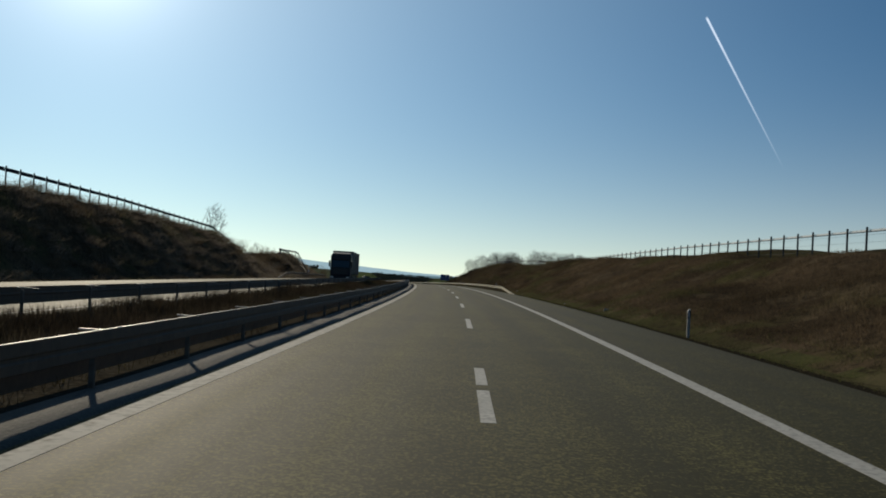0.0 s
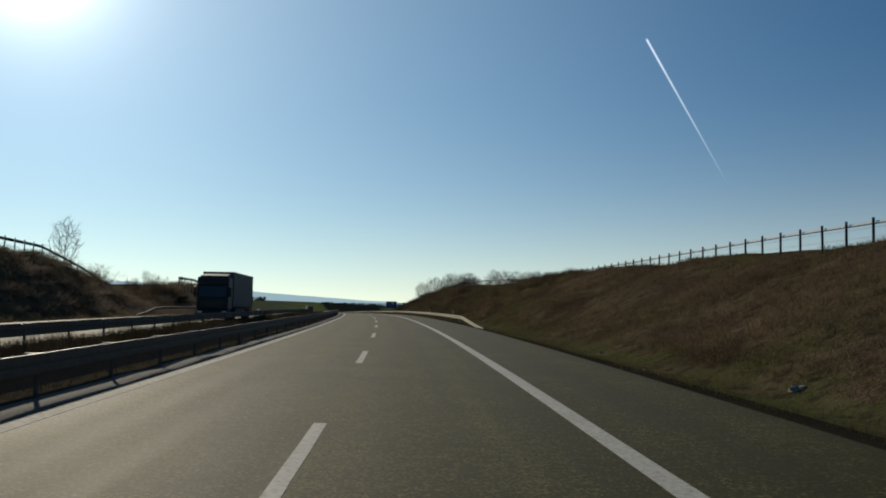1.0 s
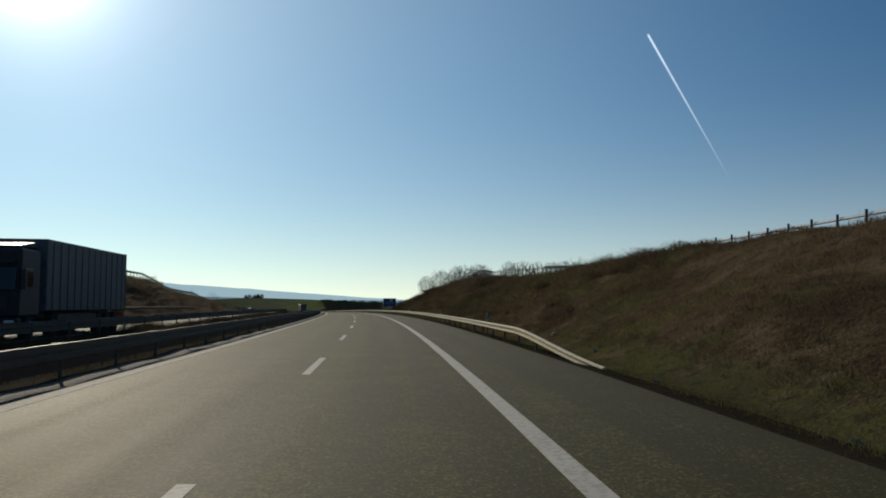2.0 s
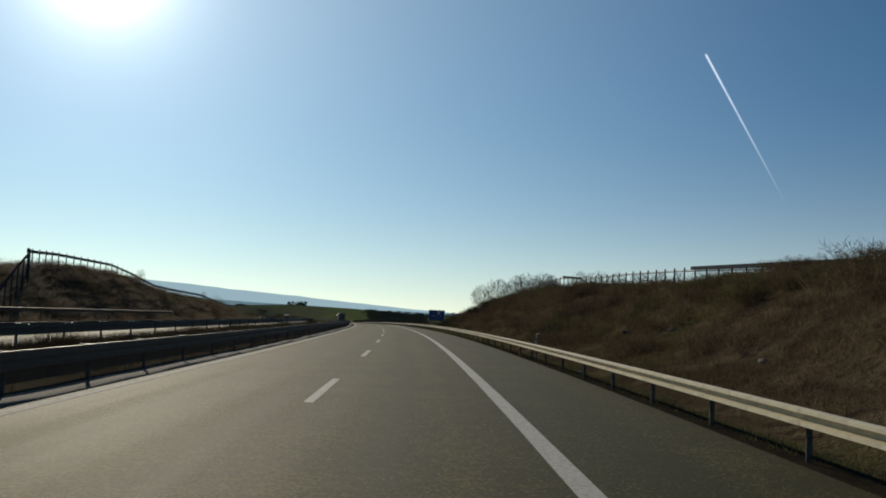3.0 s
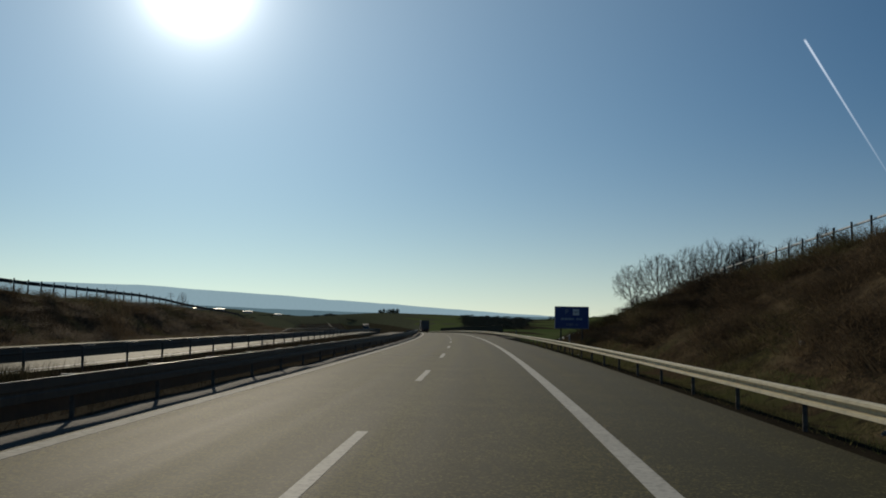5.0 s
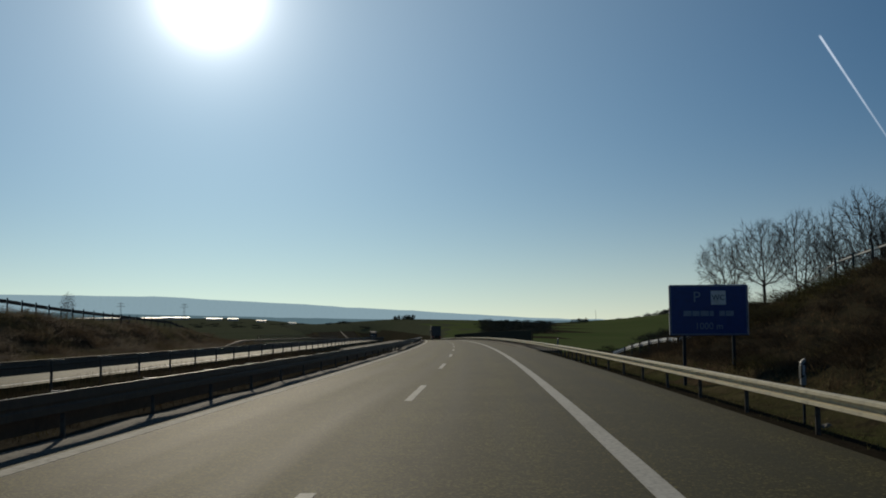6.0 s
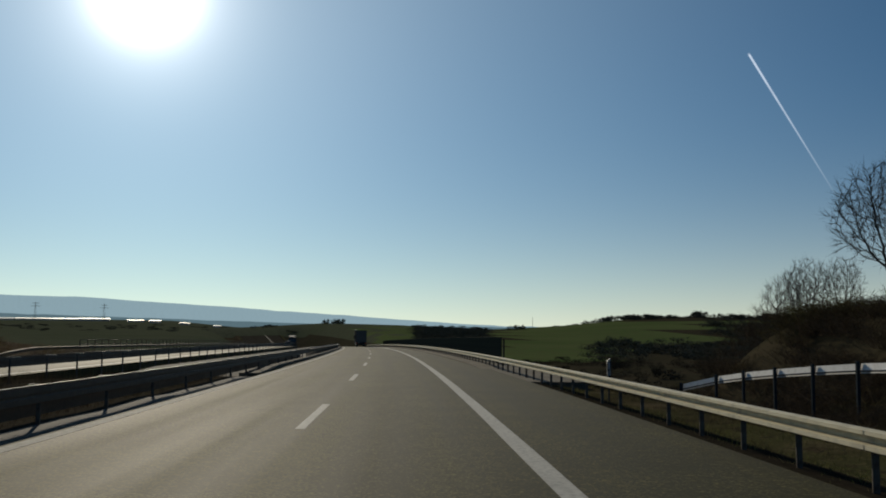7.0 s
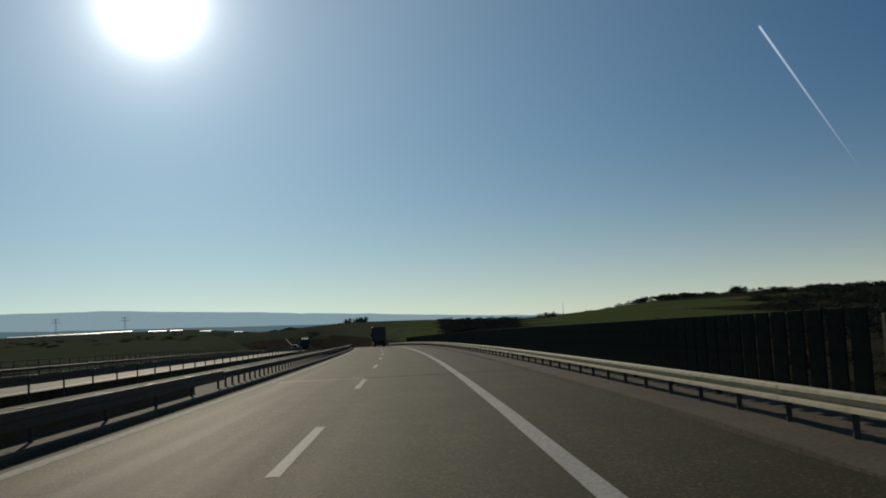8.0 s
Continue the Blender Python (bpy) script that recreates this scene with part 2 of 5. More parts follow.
SHEET = mat("fence_net", (0.42, 0.42, 0.41), (0.50, 0.50, 0.48), (0.33, 0.32, 0.29), 0.4, 5, 0.7, 0.0)
def see_through(m, share):
    """Fine netting: part of the light passes straight on."""
    n, l = m.node_tree.nodes, m.node_tree.links
    mixer, clear = n.new("ShaderNodeMixShader"), n.new("ShaderNodeBsdfTransparent")
    mixer.inputs[0].default_value = share
    l.new(n["Principled BSDF"].outputs[0], mixer.inputs[1]); l.new(clear.outputs[0], mixer.inputs[2])
    l.new(mixer.outputs[0], n["Material Output"].inputs[0])
see_through(SHEET, 0.55)
BOARD = mat("fence_board", (0.74, 0.74, 0.71), (0.82, 0.81, 0.78), (0.60, 0.59, 0.55), 0.4, 5, 0.6, 0.1)
FENCE_DARK = mat("fence_post_green", (0.022, 0.036, 0.045), (0.032, 0.044, 0.053), (0.018, 0.026, 0.03), 1.0, 9, 0.9, 0.1, spec=0.05)
WIRE = mat("fence_wire", (0.16, 0.16, 0.155), (0.12, 0.12, 0.115), None, 1.0, 9, 0.5, 0, metal=0.6)
SLAT = mat("screen_slat", (0.034, 0.040, 0.024), (0.042, 0.044, 0.027), (0.024, 0.027, 0.017), 0.8, 6, 0.8, 0.2, spec=0.15)
BLUE = mat("sign_blue", (0.004, 0.035, 0.19), (0.006, 0.045, 0.22), (0.004, 0.03, 0.16), 0.7, 7, 0.4, 0.02)
WHITE = mat("white_plastic", (0.74, 0.74, 0.72), (0.66, 0.66, 0.63), (0.5, 0.49, 0.45), 1.5, 14, 0.5, 0.02)
BLACK = mat("black_plastic", (0.015, 0.015, 0.016), (0.022, 0.022, 0.022), None, 2, 20, 0.5, 0.02)
RUBBER = mat("tyre_rubber", (0.02, 0.02, 0.02), (0.028, 0.027, 0.026), None, 3, 30, 0.85, 0.2)
RED = mat("red_paint", (0.40, 0.03, 0.02), (0.45, 0.04, 0.03), None, 2, 15, 0.45, 0.02)
TARP = mat("trailer_tarp", (0.09, 0.095, 0.10), (0.11, 0.115, 0.12), (0.07, 0.07, 0.075), 0.4, 4, 0.6, 0.15)
CAB = mat("cab_paint", (0.022, 0.023, 0.026), (0.028, 0.029, 0.032), (0.018, 0.018, 0.02), 0.6, 8, 0.55, 0.01, spec=0.3)
CAR = mat("car_paint", (0.55, 0.56, 0.57), (0.5, 0.51, 0.52), None, 0.7, 9, 0.3, 0.01)
GLASS = mat("window_glass", (0.01, 0.012, 0.014), (0.012, 0.014, 0.016), None, 1, 5, 0.06, 0)
BARK = mat("bark", (0.060, 0.052, 0.046), (0.080, 0.070, 0.062), (0.040, 0.034, 0.029), 0.8, 6, 0.9, 0.5, spec=0.0)
TWIG = mat("twigs", (0.066, 0.056, 0.050), (0.085, 0.071, 0.062), (0.048, 0.041, 0.036), 0.5, 6, 0.9, 0.2, spec=0.0)
def turf(name, islands=0.0, bump=0.0, dry=1.0, dark=1.0, c0=(0.076, 0.055, 0.034), c1=(0.043, 0.032, 0.020)):
    """Winter grass: brown and dark swathes, olive patches, straw in streaks, fine grain; the same swathes on soil and blades."""
    m = bpy.data.materials.new(name); m.use_nodes = True
    n, l = m.node_tree.nodes, m.node_tree.links
    b = n["Principled BSDF"]; b.inputs["Roughness"].default_value, b.inputs["Specular IOR Level"].default_value = 0.95, 0.0
    co = n.new("ShaderNodeTexCoord")
    def field(scale, lo, hi, shift, detail=4):
        mp = n.new("ShaderNodeMapping"); mp.inputs["Location"].default_value = (shift, shift * 0.7, 0); l.new(co.outputs["Object"], mp.inputs[0])
        t = n.new("ShaderNodeTexNoise"); t.inputs["Scale"].default_value, t.inputs["Detail"].default_value = scale, detail
        l.new(mp.outputs[0], t.inputs["Vector"])
        r = n.new("ShaderNodeMapRange"); r.interpolation_type = "SMOOTHSTEP"; r.inputs[1].default_value, r.inputs[2].default_value = lo, hi
        l.new(t.outputs[0], r.inputs[0])
        return r.outputs[0], t.outputs[0]
    def blend(fac, a, c, amount=1.0):
        q = n.new("ShaderNodeMath"); q.operation = "MULTIPLY"; q.inputs[1].default_value = amount; l.new(fac, q.inputs[0])
        x = n.new("ShaderNodeMix"); x.data_type = "RGBA"; l.new(q.outputs[0], x.inputs["Factor"])
        for key, w in (("A", a), ("B", c)):
            if isinstance(w, tuple): x.inputs[key].default_value = (*(k * dark * 1.25 for k in w), 1)
            else: l.new(w, x.inputs[key])
        return x.outputs["Result"]
    c = blend(field(0.10, 0.40, 0.62, 3)[0], c0, c1)
    c = blend(field(0.16, 0.50, 0.66, 40)[0], c, (0.066, 0.066, 0.026), 1.0 - 0.35 * dry)
    c = blend(field(0.38, 0.50, 0.66, 11)[0], c, (0.125, 0.096, 0.058), 0.6 * dry)
    c = blend(field(1.9, 0.50, 0.68, 23, 6)[0], c, (0.030, 0.024, 0.017), 0.8)
    f2, raw = field(9.0, 0.50, 0.75, 7)
    c = blend(f2, c, (0.135, 0.102, 0.060), 0.45)
    if islands:
        g = n.new("ShaderNodeNewGeometry"); hs = n.new("ShaderNodeHueSaturation")
        mr = n.new("ShaderNodeMapRange"); mr.inputs[3].default_value, mr.inputs[4].default_value = 1 - islands, 1 + islands
        l.new(g.outputs["Random Per Island"], mr.inputs[0]); l.new(mr.outputs[0], hs.inputs["Value"]); l.new(c, hs.inputs["Color"]); c = hs.outputs[0]
    l.new(c, b.inputs["Base Color"])
    if bump:
        bp = n.new("ShaderNodeBump"); bp.inputs["Strength"].default_value, bp.inputs["Distance"].default_value = bump, 0.15
        l.new(raw, bp.inputs["Height"]); l.new(bp.outputs[0], b.inputs["Normal"])
    return m
def lets_light(m, share):
    """Thin stalks and leaves: part of the light that falls on their far side comes through."""
    n, l = m.node_tree.nodes, m.node_tree.links
    b = n["Principled BSDF"]
    mixer, thin = n.new("ShaderNodeMixShader"), n.new("ShaderNodeBsdfTranslucent")
    mixer.inputs[0].default_value = share
    l.new(b.inputs["Base Color"].links[0].from_socket, thin.inputs["Color"])
    l.new(b.outputs[0], mixer.inputs[1]); l.new(thin.outputs[0], mixer.inputs[2])
    l.new(mixer.outputs[0], n["Material Output"].inputs[0])
    return m
BANK = turf("dry_bank", 0.0, 0.6)
STALKS = lets_light(turf("bank_stalks", 0.35, 0.0, 0.9, 1.2), 0.45)
# stalks paled for the unlit left bank: missing light put into the colour
STALKS_LIFTED = lets_light(turf("shade_lift_stalks", 0.3, 0.0, 0.9, 1.25, (0.125, 0.10, 0.075), (0.09, 0.072, 0.054)), 0.5)
VERGE = turf("verge_turf", 0.0, 0.35, 0.7, 1.0, (0.060, 0.062, 0.026), (0.048, 0.042, 0.022))
VERGE_BLADES = lets_light(turf("verge_blades", 0.35, 0.0, 0.7, 1.15, (0.060, 0.068, 0.025), (0.052, 0.048, 0.023)), 0.4)
EDGE_SOIL = mat("edge_soil", (0.022, 0.019, 0.014), (0.032, 0.027, 0.019), (0.045, 0.038, 0.026), 0.8, 9, 0.95, 0.5, spec=0.0)
MEDIAN_STALKS = lets_light(turf("median_stalks", 0.45, 0.0, 1.0, 0.95), 0.2)
# brighter steel for rail edges and cross arms, imitating the sun's glint
GLINT_STEEL = mat("glint_steel", (0.34, 0.34, 0.32), (0.28, 0.28, 0.26), (0.3, 0.29, 0.27), 0.9, 9, 0.55, 0.03, metal=0.5)
REAR = mat("trailer_rear", (0.05, 0.052, 0.056), (0.06, 0.062, 0.066), (0.04, 0.04, 0.042), 0.6, 4, 0.5, 0.1)
LEAF = mat("bush_leaves", (0.060, 0.050, 0.034), (0.080, 0.062, 0.042), (0.045, 0.039, 0.027), 0.2, 2, 0.9, 0, islands=0.4, spec=0.0)
# paler than the near bushes: distance haze put into the colour
FARWOOD = mat("hazed_far_woods", (0.095, 0.095, 0.066), (0.12, 0.113, 0.080), (0.075, 0.076, 0.056), 0.05, 0.5, 0.95, 0, islands=0.3, spec=0.0)
ROOFS = mat("hall_roof", (0.42, 0.42, 0.41), (0.30, 0.30, 0.30), None, 0.05, 0.5, 0.5, 0, metal=0.1)
HALLS = mat("hall_wall", (0.45, 0.45, 0.44), (0.36, 0.36, 0.35), None, 0.05, 0.5, 0.8, 0)

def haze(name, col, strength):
    """A far ridge: dark woods, the bright hazy air before them painted in as emission."""
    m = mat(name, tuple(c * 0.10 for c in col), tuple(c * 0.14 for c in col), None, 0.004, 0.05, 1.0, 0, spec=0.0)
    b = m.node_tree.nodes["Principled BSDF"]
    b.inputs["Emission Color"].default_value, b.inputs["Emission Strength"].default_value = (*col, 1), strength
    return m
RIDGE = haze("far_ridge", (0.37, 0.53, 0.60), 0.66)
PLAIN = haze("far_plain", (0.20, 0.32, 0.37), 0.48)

# ---------------------------------------------------------------- mesh helpers
def obj(name, v, f, material, parent=None, label="", smooth_faces=False):
    me = bpy.data.meshes.new(name)
    me.from_pydata(v, [], f)
    for m in (material if isinstance(material, (list, tuple)) else [material]):
        me.materials.append(m)
    if smooth_faces:
        me.polygons.foreach_set("use_smooth", [True] * len(me.polygons))
    me.update()
    ob = new(name, me)
    if parent is not None:
        ob.parent = parent
    return tagged(ob, label)
def part(name, bm, material, parent, label=""):
    me = bpy.data.meshes.new(name)
    bm.to_mesh(me); bm.free(); me.materials.append(material)
    ob = new(name, me); ob.parent = parent
    return tagged(ob, label)
def twin(name, me, m, parent, label=""):
    """One more piece on a mesh that others use too."""
    ob = new(name, me); ob.parent = parent; ob.matrix_basis = m
    return tagged(ob, label)
def thing(name, label, category, group="", kind="", m=None):
    ob = new(name); ob.empty_display_size = 0.2
    if m is not None: ob.matrix_basis = m
    return tagged(ob, label, category, group, kind)
def box(bm, x0, x1, y0, y1, z0, z1, bevel=0.0):
    g = bmesh.ops.create_cube(bm, size=1, matrix=Matrix.LocRotScale(((x0 + x1) / 2, (y0 + y1) / 2, (z0 + z1) / 2), None, (x1 - x0, y1 - y0, z1 - z0)))
    if bevel:
        es = list({e for v in g["verts"] for e in v.link_edges})
        bmesh.ops.bevel(bm, geom=es, offset=bevel, segments=1, affect="EDGES")
    return bm
def boxed(*a, **k):
    return box(bmesh.new(), *a, **k)
def data_of(name, bm, material):
    me = bpy.data.meshes.new(name); bm.to_mesh(me); bm.free(); me.materials.append(material)
    return me
def sweep(rows, closed=False):
    """Faces between rows of equally many points."""
    v, f, n = [], [], len(rows[0])
    for r in rows: v += r
    for i in range(len(rows) - 1):
        for j in range(n - (0 if closed else 1)):
            k = (j + 1) % n
            f.append((i * n + j, i * n + k, (i + 1) * n + k, (i + 1) * n + j))
    return v, f
def tube(v, f, a, b, ra, rb, n=5):
    """A tapered stick from a to b, added to v and f."""
    d = (b - a)
    if d.length < 1e-6: return
    q = d.to_track_quat("Z", "Y").to_matrix()
    i0 = len(v)
    for p, r in ((a, ra), (b, rb)):
        for k in range(n):
            t = 2 * math.pi * k / n
            v.append(p + q @ Vector((r * math.cos(t), r * math.sin(t), 0)))
    for k in range(n):
        f.append((i0 + k, i0 + (k + 1) % n, i0 + n + (k + 1) % n, i0 + n + k))

# ---------------------------------------------------------------- ground: one sheet
BR0, BR1 = 297.0, 480.0                     # the bridge
def median_shift(s):
    return tab(s, (200, 0.0), (335, -3.0), (500, -4.0))
def crest_right(s):
    return tab(s, (-160, 3.4), (33, 3.75), (62, 4.35), (100, 4.75), (130, 4.75), (160, 4.45), (182, 5.1), (207, 5.6), (226, 5.8), (243, 5.2), (257, 4.6), (270, 3.9), (280, 2.1), (285, 1.0), (290, 0.2), (294, -0.5), (300, -2.5), (330, -5.5))
def crest_left(s):
    return tab(s, (-160, 6.2), (80, 6.2), (120, 5.5), (138, 3.6), (152, 0.9), (162, 0.6), (175, 3.6), (198, 4.9), (217, 5.0), (240, 3.6), (252, 3.2), (278, 3.1), (287, 2.9), (295, 2.5), (304, 2.3), (315, 2.1), (327, 1.8), (340, 0.8), (355, -0.3), (400, -4.0))
EYE0 = (-14.0, 259.0)
SKYLINE = ((-60, 0.0), (-40, -0.05), (-24, 0.02), (-17, 0.20), (-12, 0.50), (-7.5, 0.43), (-2.5, 0.18), (0, 0.2), (3, 0.46), (6, 0.95), (8, 1.05), (11, 1.08), (16, 1.05), (20, 0.95), (30, 1.0), (60, 0.8))
def far_height(x, y):
    dx, dy = x - EYE0[0], y - EYE0[1]
    r = math.hypot(dx, dy); az = math.degrees(math.atan2(dx, dy))
    az = max(-60, min(60, az))
    el = tab(az, *SKYLINE)
    right = smooth(-8, 2, az)
    rs = 950.0
    near = tab(r, (0, -5.0), (150, -5.5), (300, -3.5 - 2.0 * right), (520, -1.0 - 1.0 * right), (rs, 1.3 + rs * math.tan(radians(el))))
    back = 1.3 + rs * math.tan(radians(el))
    if r > rs:
        left = 1 - smooth(-22, -15, az)
        plain = tab(r, (rs, back), (2500, 26.0), (4600, 30.0))
        hill = tab(r, (rs, back), (rs + 700, back - 6), (4600, 10.0))
        return left * plain + (1 - left) * hill
    return near
def height(s, u, x, y):
    """Height of the ground over the datum, and which soil lies there."""
    us = u - (median_shift(s) if u < -6 else 0.0)
    zb = zr(min(s, 900))
    n1 = noise.noise(Vector((x * 0.35, y * 0.35, 0.0))); n2 = noise.noise(Vector((x * 0.09, y * 0.09, 5.0)))
    gate = BR0 if u > -20 else 352.0
    bridge = smooth(gate - 1, gate + 12, s) * (1 - smooth(BR1 - 10, BR1 + 12, s))
    soil = 0
    if us > 6.0:
        c = crest_right(s)
        k = min(1.0, max(0.0, (us - 9.0) / 10.5))
        h = c * (0.75 * k + 0.25 * smooth(0, 1, k)) + (-0.25 * math.exp(-((us - 8.3) / 0.8) ** 2))
        h -= smooth(256, 284, s) * 1.35 * smooth(8.6, 11.5, us) * (1 - smooth(15, 20, us))
        n3 = noise.noise(Vector((x * 0.17, y * 0.11, 9.0)))
        h += (n1 * 0.22 + n2 * 0.5) * smooth(9.5, 12, us) + (n3 * 0.75 + n2 * 0.4) * smooth(9.5, 12.5, us) * (1 - smooth(15, 19, us)) * (1 - smooth(250, 268, s)) - 0.06
        if us > 20: h += n2 * 0.4 + min(3.0, (us - 20) * 0.02)
        soil = (5 if us < 7.0 else 1) if us < 8.9 + 2.0 * n2 + 1.0 * n1 else 0
        if s > 236 + 14 * n2 and us > 9.5: soil = 4
    elif us < -22.6:
        c = crest_left(s)
        k = min(1.0, max(0.0, (-25.6 - us) / (6.4 + u - us)))
        h = -0.1 + (c + 0.02) * (0.7 * k + 0.3 * smooth(0, 1, k)) + (n1 * 0.08 + n2 * 0.3) * smooth(24.5, 27, -us)
        soil = 1 if us > -24.6 else 0
    elif us < -10.95 or us > -4.0:
        h = -0.45 if us < -10.95 else -0.35; soil = 2
    else:
        h = -0.05 - 0.17 * smooth(5.5, 10.0, -us) + n1 * 0.06; soil = 6 if us > -5.3 else 2
    h += zb
    fh = far_height(x, y)
    side = max(0.0, u - 8.0, -24.0 - u)
    w = max(smooth(40, 150, side), smooth(330, 420, s) * smooth(2, 40, side))
    if bridge > 0:
        h = h * (1 - bridge) + bridge * min(h, zb - 6.5 + n2)
    if u > 12:
        rise = 2.9 + 0.5 * n2 - 9.0 * (1 - smooth(13.5, 25, u)) - 9.0 * smooth(311, 334, s)
        h = max(h, zb + rise) if s > 292 else h
    w = max(w, smooth(1000, 1200, s))
    if w > 0:
        h = h * (1 - w) + fh * w
        if w > 0.5:
            soil = 3
            az = math.degrees(math.atan2(x - EYE0[0], y - EYE0[1])); r = math.hypot(x - EYE0[0], y - EYE0[1])
            if r < 430 + 60 * n2 and az > 4: soil = 4
            if r > 830 + 60 * n2 and az > 2.5: soil = 4
            if 350 < r < 900 and -6.5 < az < -1.8 and noise.noise(Vector((x * 0.012, y * 0.012, 2))) > -0.25: soil = 4
            if r > 1200: soil = 4
            if az < -9 + 4 * n2: soil = 7
            if az > 9.8 + 3.0 * n2 + 2.0 * smooth(650, 850, r) and r < 905 + 30 * n2: soil = 4
    if bridge > 0.5 or (s > 288 and u > 9 and soil == 0): soil = 4
    return h, soil

def build_ground():
    ys = list(np.arange(-170, 500, 2.0)) + [500 + 6 * i for i in range(40)]
    while ys[-1] < 4650: ys.append(ys[-1] * 1.035)
    us = [-3.95, -3.0, 0, 3.0, 6.0, 6.4, 6.8, 7.4, 8.0, 8.6, 9.2] + [10 + 0.9 * i for i in range(13)] + [22.5, 24, 26, 29, 33, 38, 45, 55, 68, 85, 110, 140, 180, 230, 300, 390, 500, 650, 850, 1100, 1450, 1900, 2500, 3300, 4300]
    left = [-4.05, -4.8, -5.6, -6.6, -7.6, -8.6, -9.6, -10.3, -10.9, -11.05, -12, -14, -17, -20, -22.5, -23.2, -24, -24.8] + [-25.6 - 0.9 * i for i in range(10)] + [-35.5, -38, -42, -48, -56, -68, -85, -110, -140, -180, -230, -300, -390, -500, -650, -850, -1100, -1450, -1900, -2500, -3300, -4300]
    us = sorted(us + left)
    v, f, mi = [], [], []
    n = len(us)
    soils = []
    for y in ys:
        s = float(np.interp(y, TY, TS)); x0 = float(np.interp(s, TS, TX)); c = math.cos(heading(s))
        for u in us:
            uu = u + (median_shift(s) if u < -6 else 0.0)
            x = x0 + uu / c
            h, so = height(s, uu, x, y)
            v.append((x, y, h)); soils.append(so)
    for i in range(len(ys) - 1):
        for j in range(n - 1):
            a = i * n + j
            f.append((a, a + 1, a + n + 1, a + n)); mi.append(soils[a])
    g = obj("ground", v, f, [BANK, VERGE, SOIL, FIELD, SCRUB, EDGE_SOIL, GRAVEL, FIELD_DULL], None, "brown dry grass banks, verges and green fields beside the motorway", True)
    g.data.polygons.foreach_set("material_index", mi)
    return tagged(g, category="ground", kind="structure")
ground = build_ground()

# ---------------------------------------------------------------- carriageways
def slab(name, s0, s1, us, z, drop, material, label, category, shift=None, step=3.0, rise=0.0, fall=0.0):
    """A slab along the road with its cross-section at the offsets us, and the 'across' attribute for its material."""
    rows, across = [], []
    n = int((s1 - s0) / step)
    for i in range(n + 1):
        s = s0 + (s1 - s0) * i / n
        d = shift(s) if shift else 0.0
        zs = z - rise * (1 - smooth(s0, s0 + 9, s))
        prof = [(us[0], -drop)] + [(u, zs - fall * (us[-1] - u)) for u in us] + [(us[-1], -drop)]
        rows.append([P(s, u + d, zz) for u, zz in prof]); across += [p[0] for p in prof]
    v, f = sweep(rows)
    f.append(tuple(range(len(rows[0])))); f.append(tuple(len(v) - 1 - j for j in range(len(rows[0]))))
    ob = obj(name, v, f, material, None, label)
    at = ob.data.attributes.new("across", "FLOAT", "POINT"); at.data.foreach_set("value", across)
    return tagged(ob, category=category, kind="structure")
road = slab("road", -160, 1000, [-3.88, -3.5, -1.8, 0, 1.7, 3.4, 5.0, 6.42], 0.0, 0.5, ASPHALT, "grey worn asphalt carriageway with two lanes and shoulder", "road")
opposite_road = slab("road_opposite", -160, 1000, [-22.6, -20, -17, -14, -11.0], -0.03, 0.5, ASPHALT_OLD, "sunlit asphalt of the opposite carriageway", "road", median_shift, fall=0.0)
deck = slab("bridge_deck", BR0 + 1, BR1, [-10.6, -7, -3, 2, 8.6], -0.02, 1.3, CONCRETE, "concrete bridge deck under the carriageway", "bridge", lambda s: 0.0, rise=0.4)
kerb_right = slab("kerb_right", 303.0, BR1, [6.0, 6.05, 8.55], 0.10, 0.4, CONCRETE, "pale concrete kerb cap along the bridge edge", "kerb", rise=0.13)
apron = slab("pavement_edge", 292.5, 307, [6.43, 8.55], -0.012, 1.2, CONCRETE, "paved apron beside the shoulder before the bridge kerb", "pavement")
kerb_left = slab("kerb_left", BR0 + 3, BR1, [-5.2, -4.25, -4.2], 0.09, 0.4, CONCRETE, "concrete kerb cap under the median guardrail", "kerb", rise=0.13)

kerb_opposite = slab("kerb_opposite", 348, BR1, [-24.0, -22.65], 0.05, 1.3, CONCRETE, "concrete kerb cap along the far bridge edge", "kerb", median_shift)

def opp(u):
    """Height of the opposite carriageway."""
    return -0.03 if u < -10.9 else 0.0
def marking(name, s0, s1, u0, u1, parent, shift=None, step=3.0, wobble=0.0, material=PAINT):
    rows = []
    n = max(1, int((s1 - s0) / step))
    for i in range(n + 1):
        s = s0 + (s1 - s0) * i / n; d = shift(s) if shift else 0.0
        w0 = wobble * noise.noise(Vector((s * 0.7, u0, 0))); w1 = wobble * noise.noise(Vector((s * 0.7, u1, 3)))
        rows.append([P(s, u0 + d + w0, opp(u0)), P(s, u0 + d + w0, opp(u0) + 0.004), P(s, u1 + d + w1, opp(u1) + 0.004), P(s, u1 + d + w1, opp(u1))])
    v, f = sweep(rows)
    return obj(name, v, f, material, parent)
marking("edge_line", -150, 950, -3.80, -3.54, road, wobble=0.015, material=PAINT_WORN)
marking("edge_line", -150, 950, 3.30, 3.57, road, wobble=0.012)
DASH = 17.2
for i in range(-6, 40):
    if i == 0:                                # this one was cut through and patched
        marking("lane_dash", 0.0, 2.75, -0.085, 0.085, road, step=1.0, wobble=0.012)
        marking("lane_dash", 3.35, DASH / 3, -0.085, 0.085, road, step=1.0, wobble=0.012)
        continue
    marking("lane_dash", i * DASH, i * DASH + DASH / 3, -0.085, 0.085, road, step=1.9, wobble=0.012)
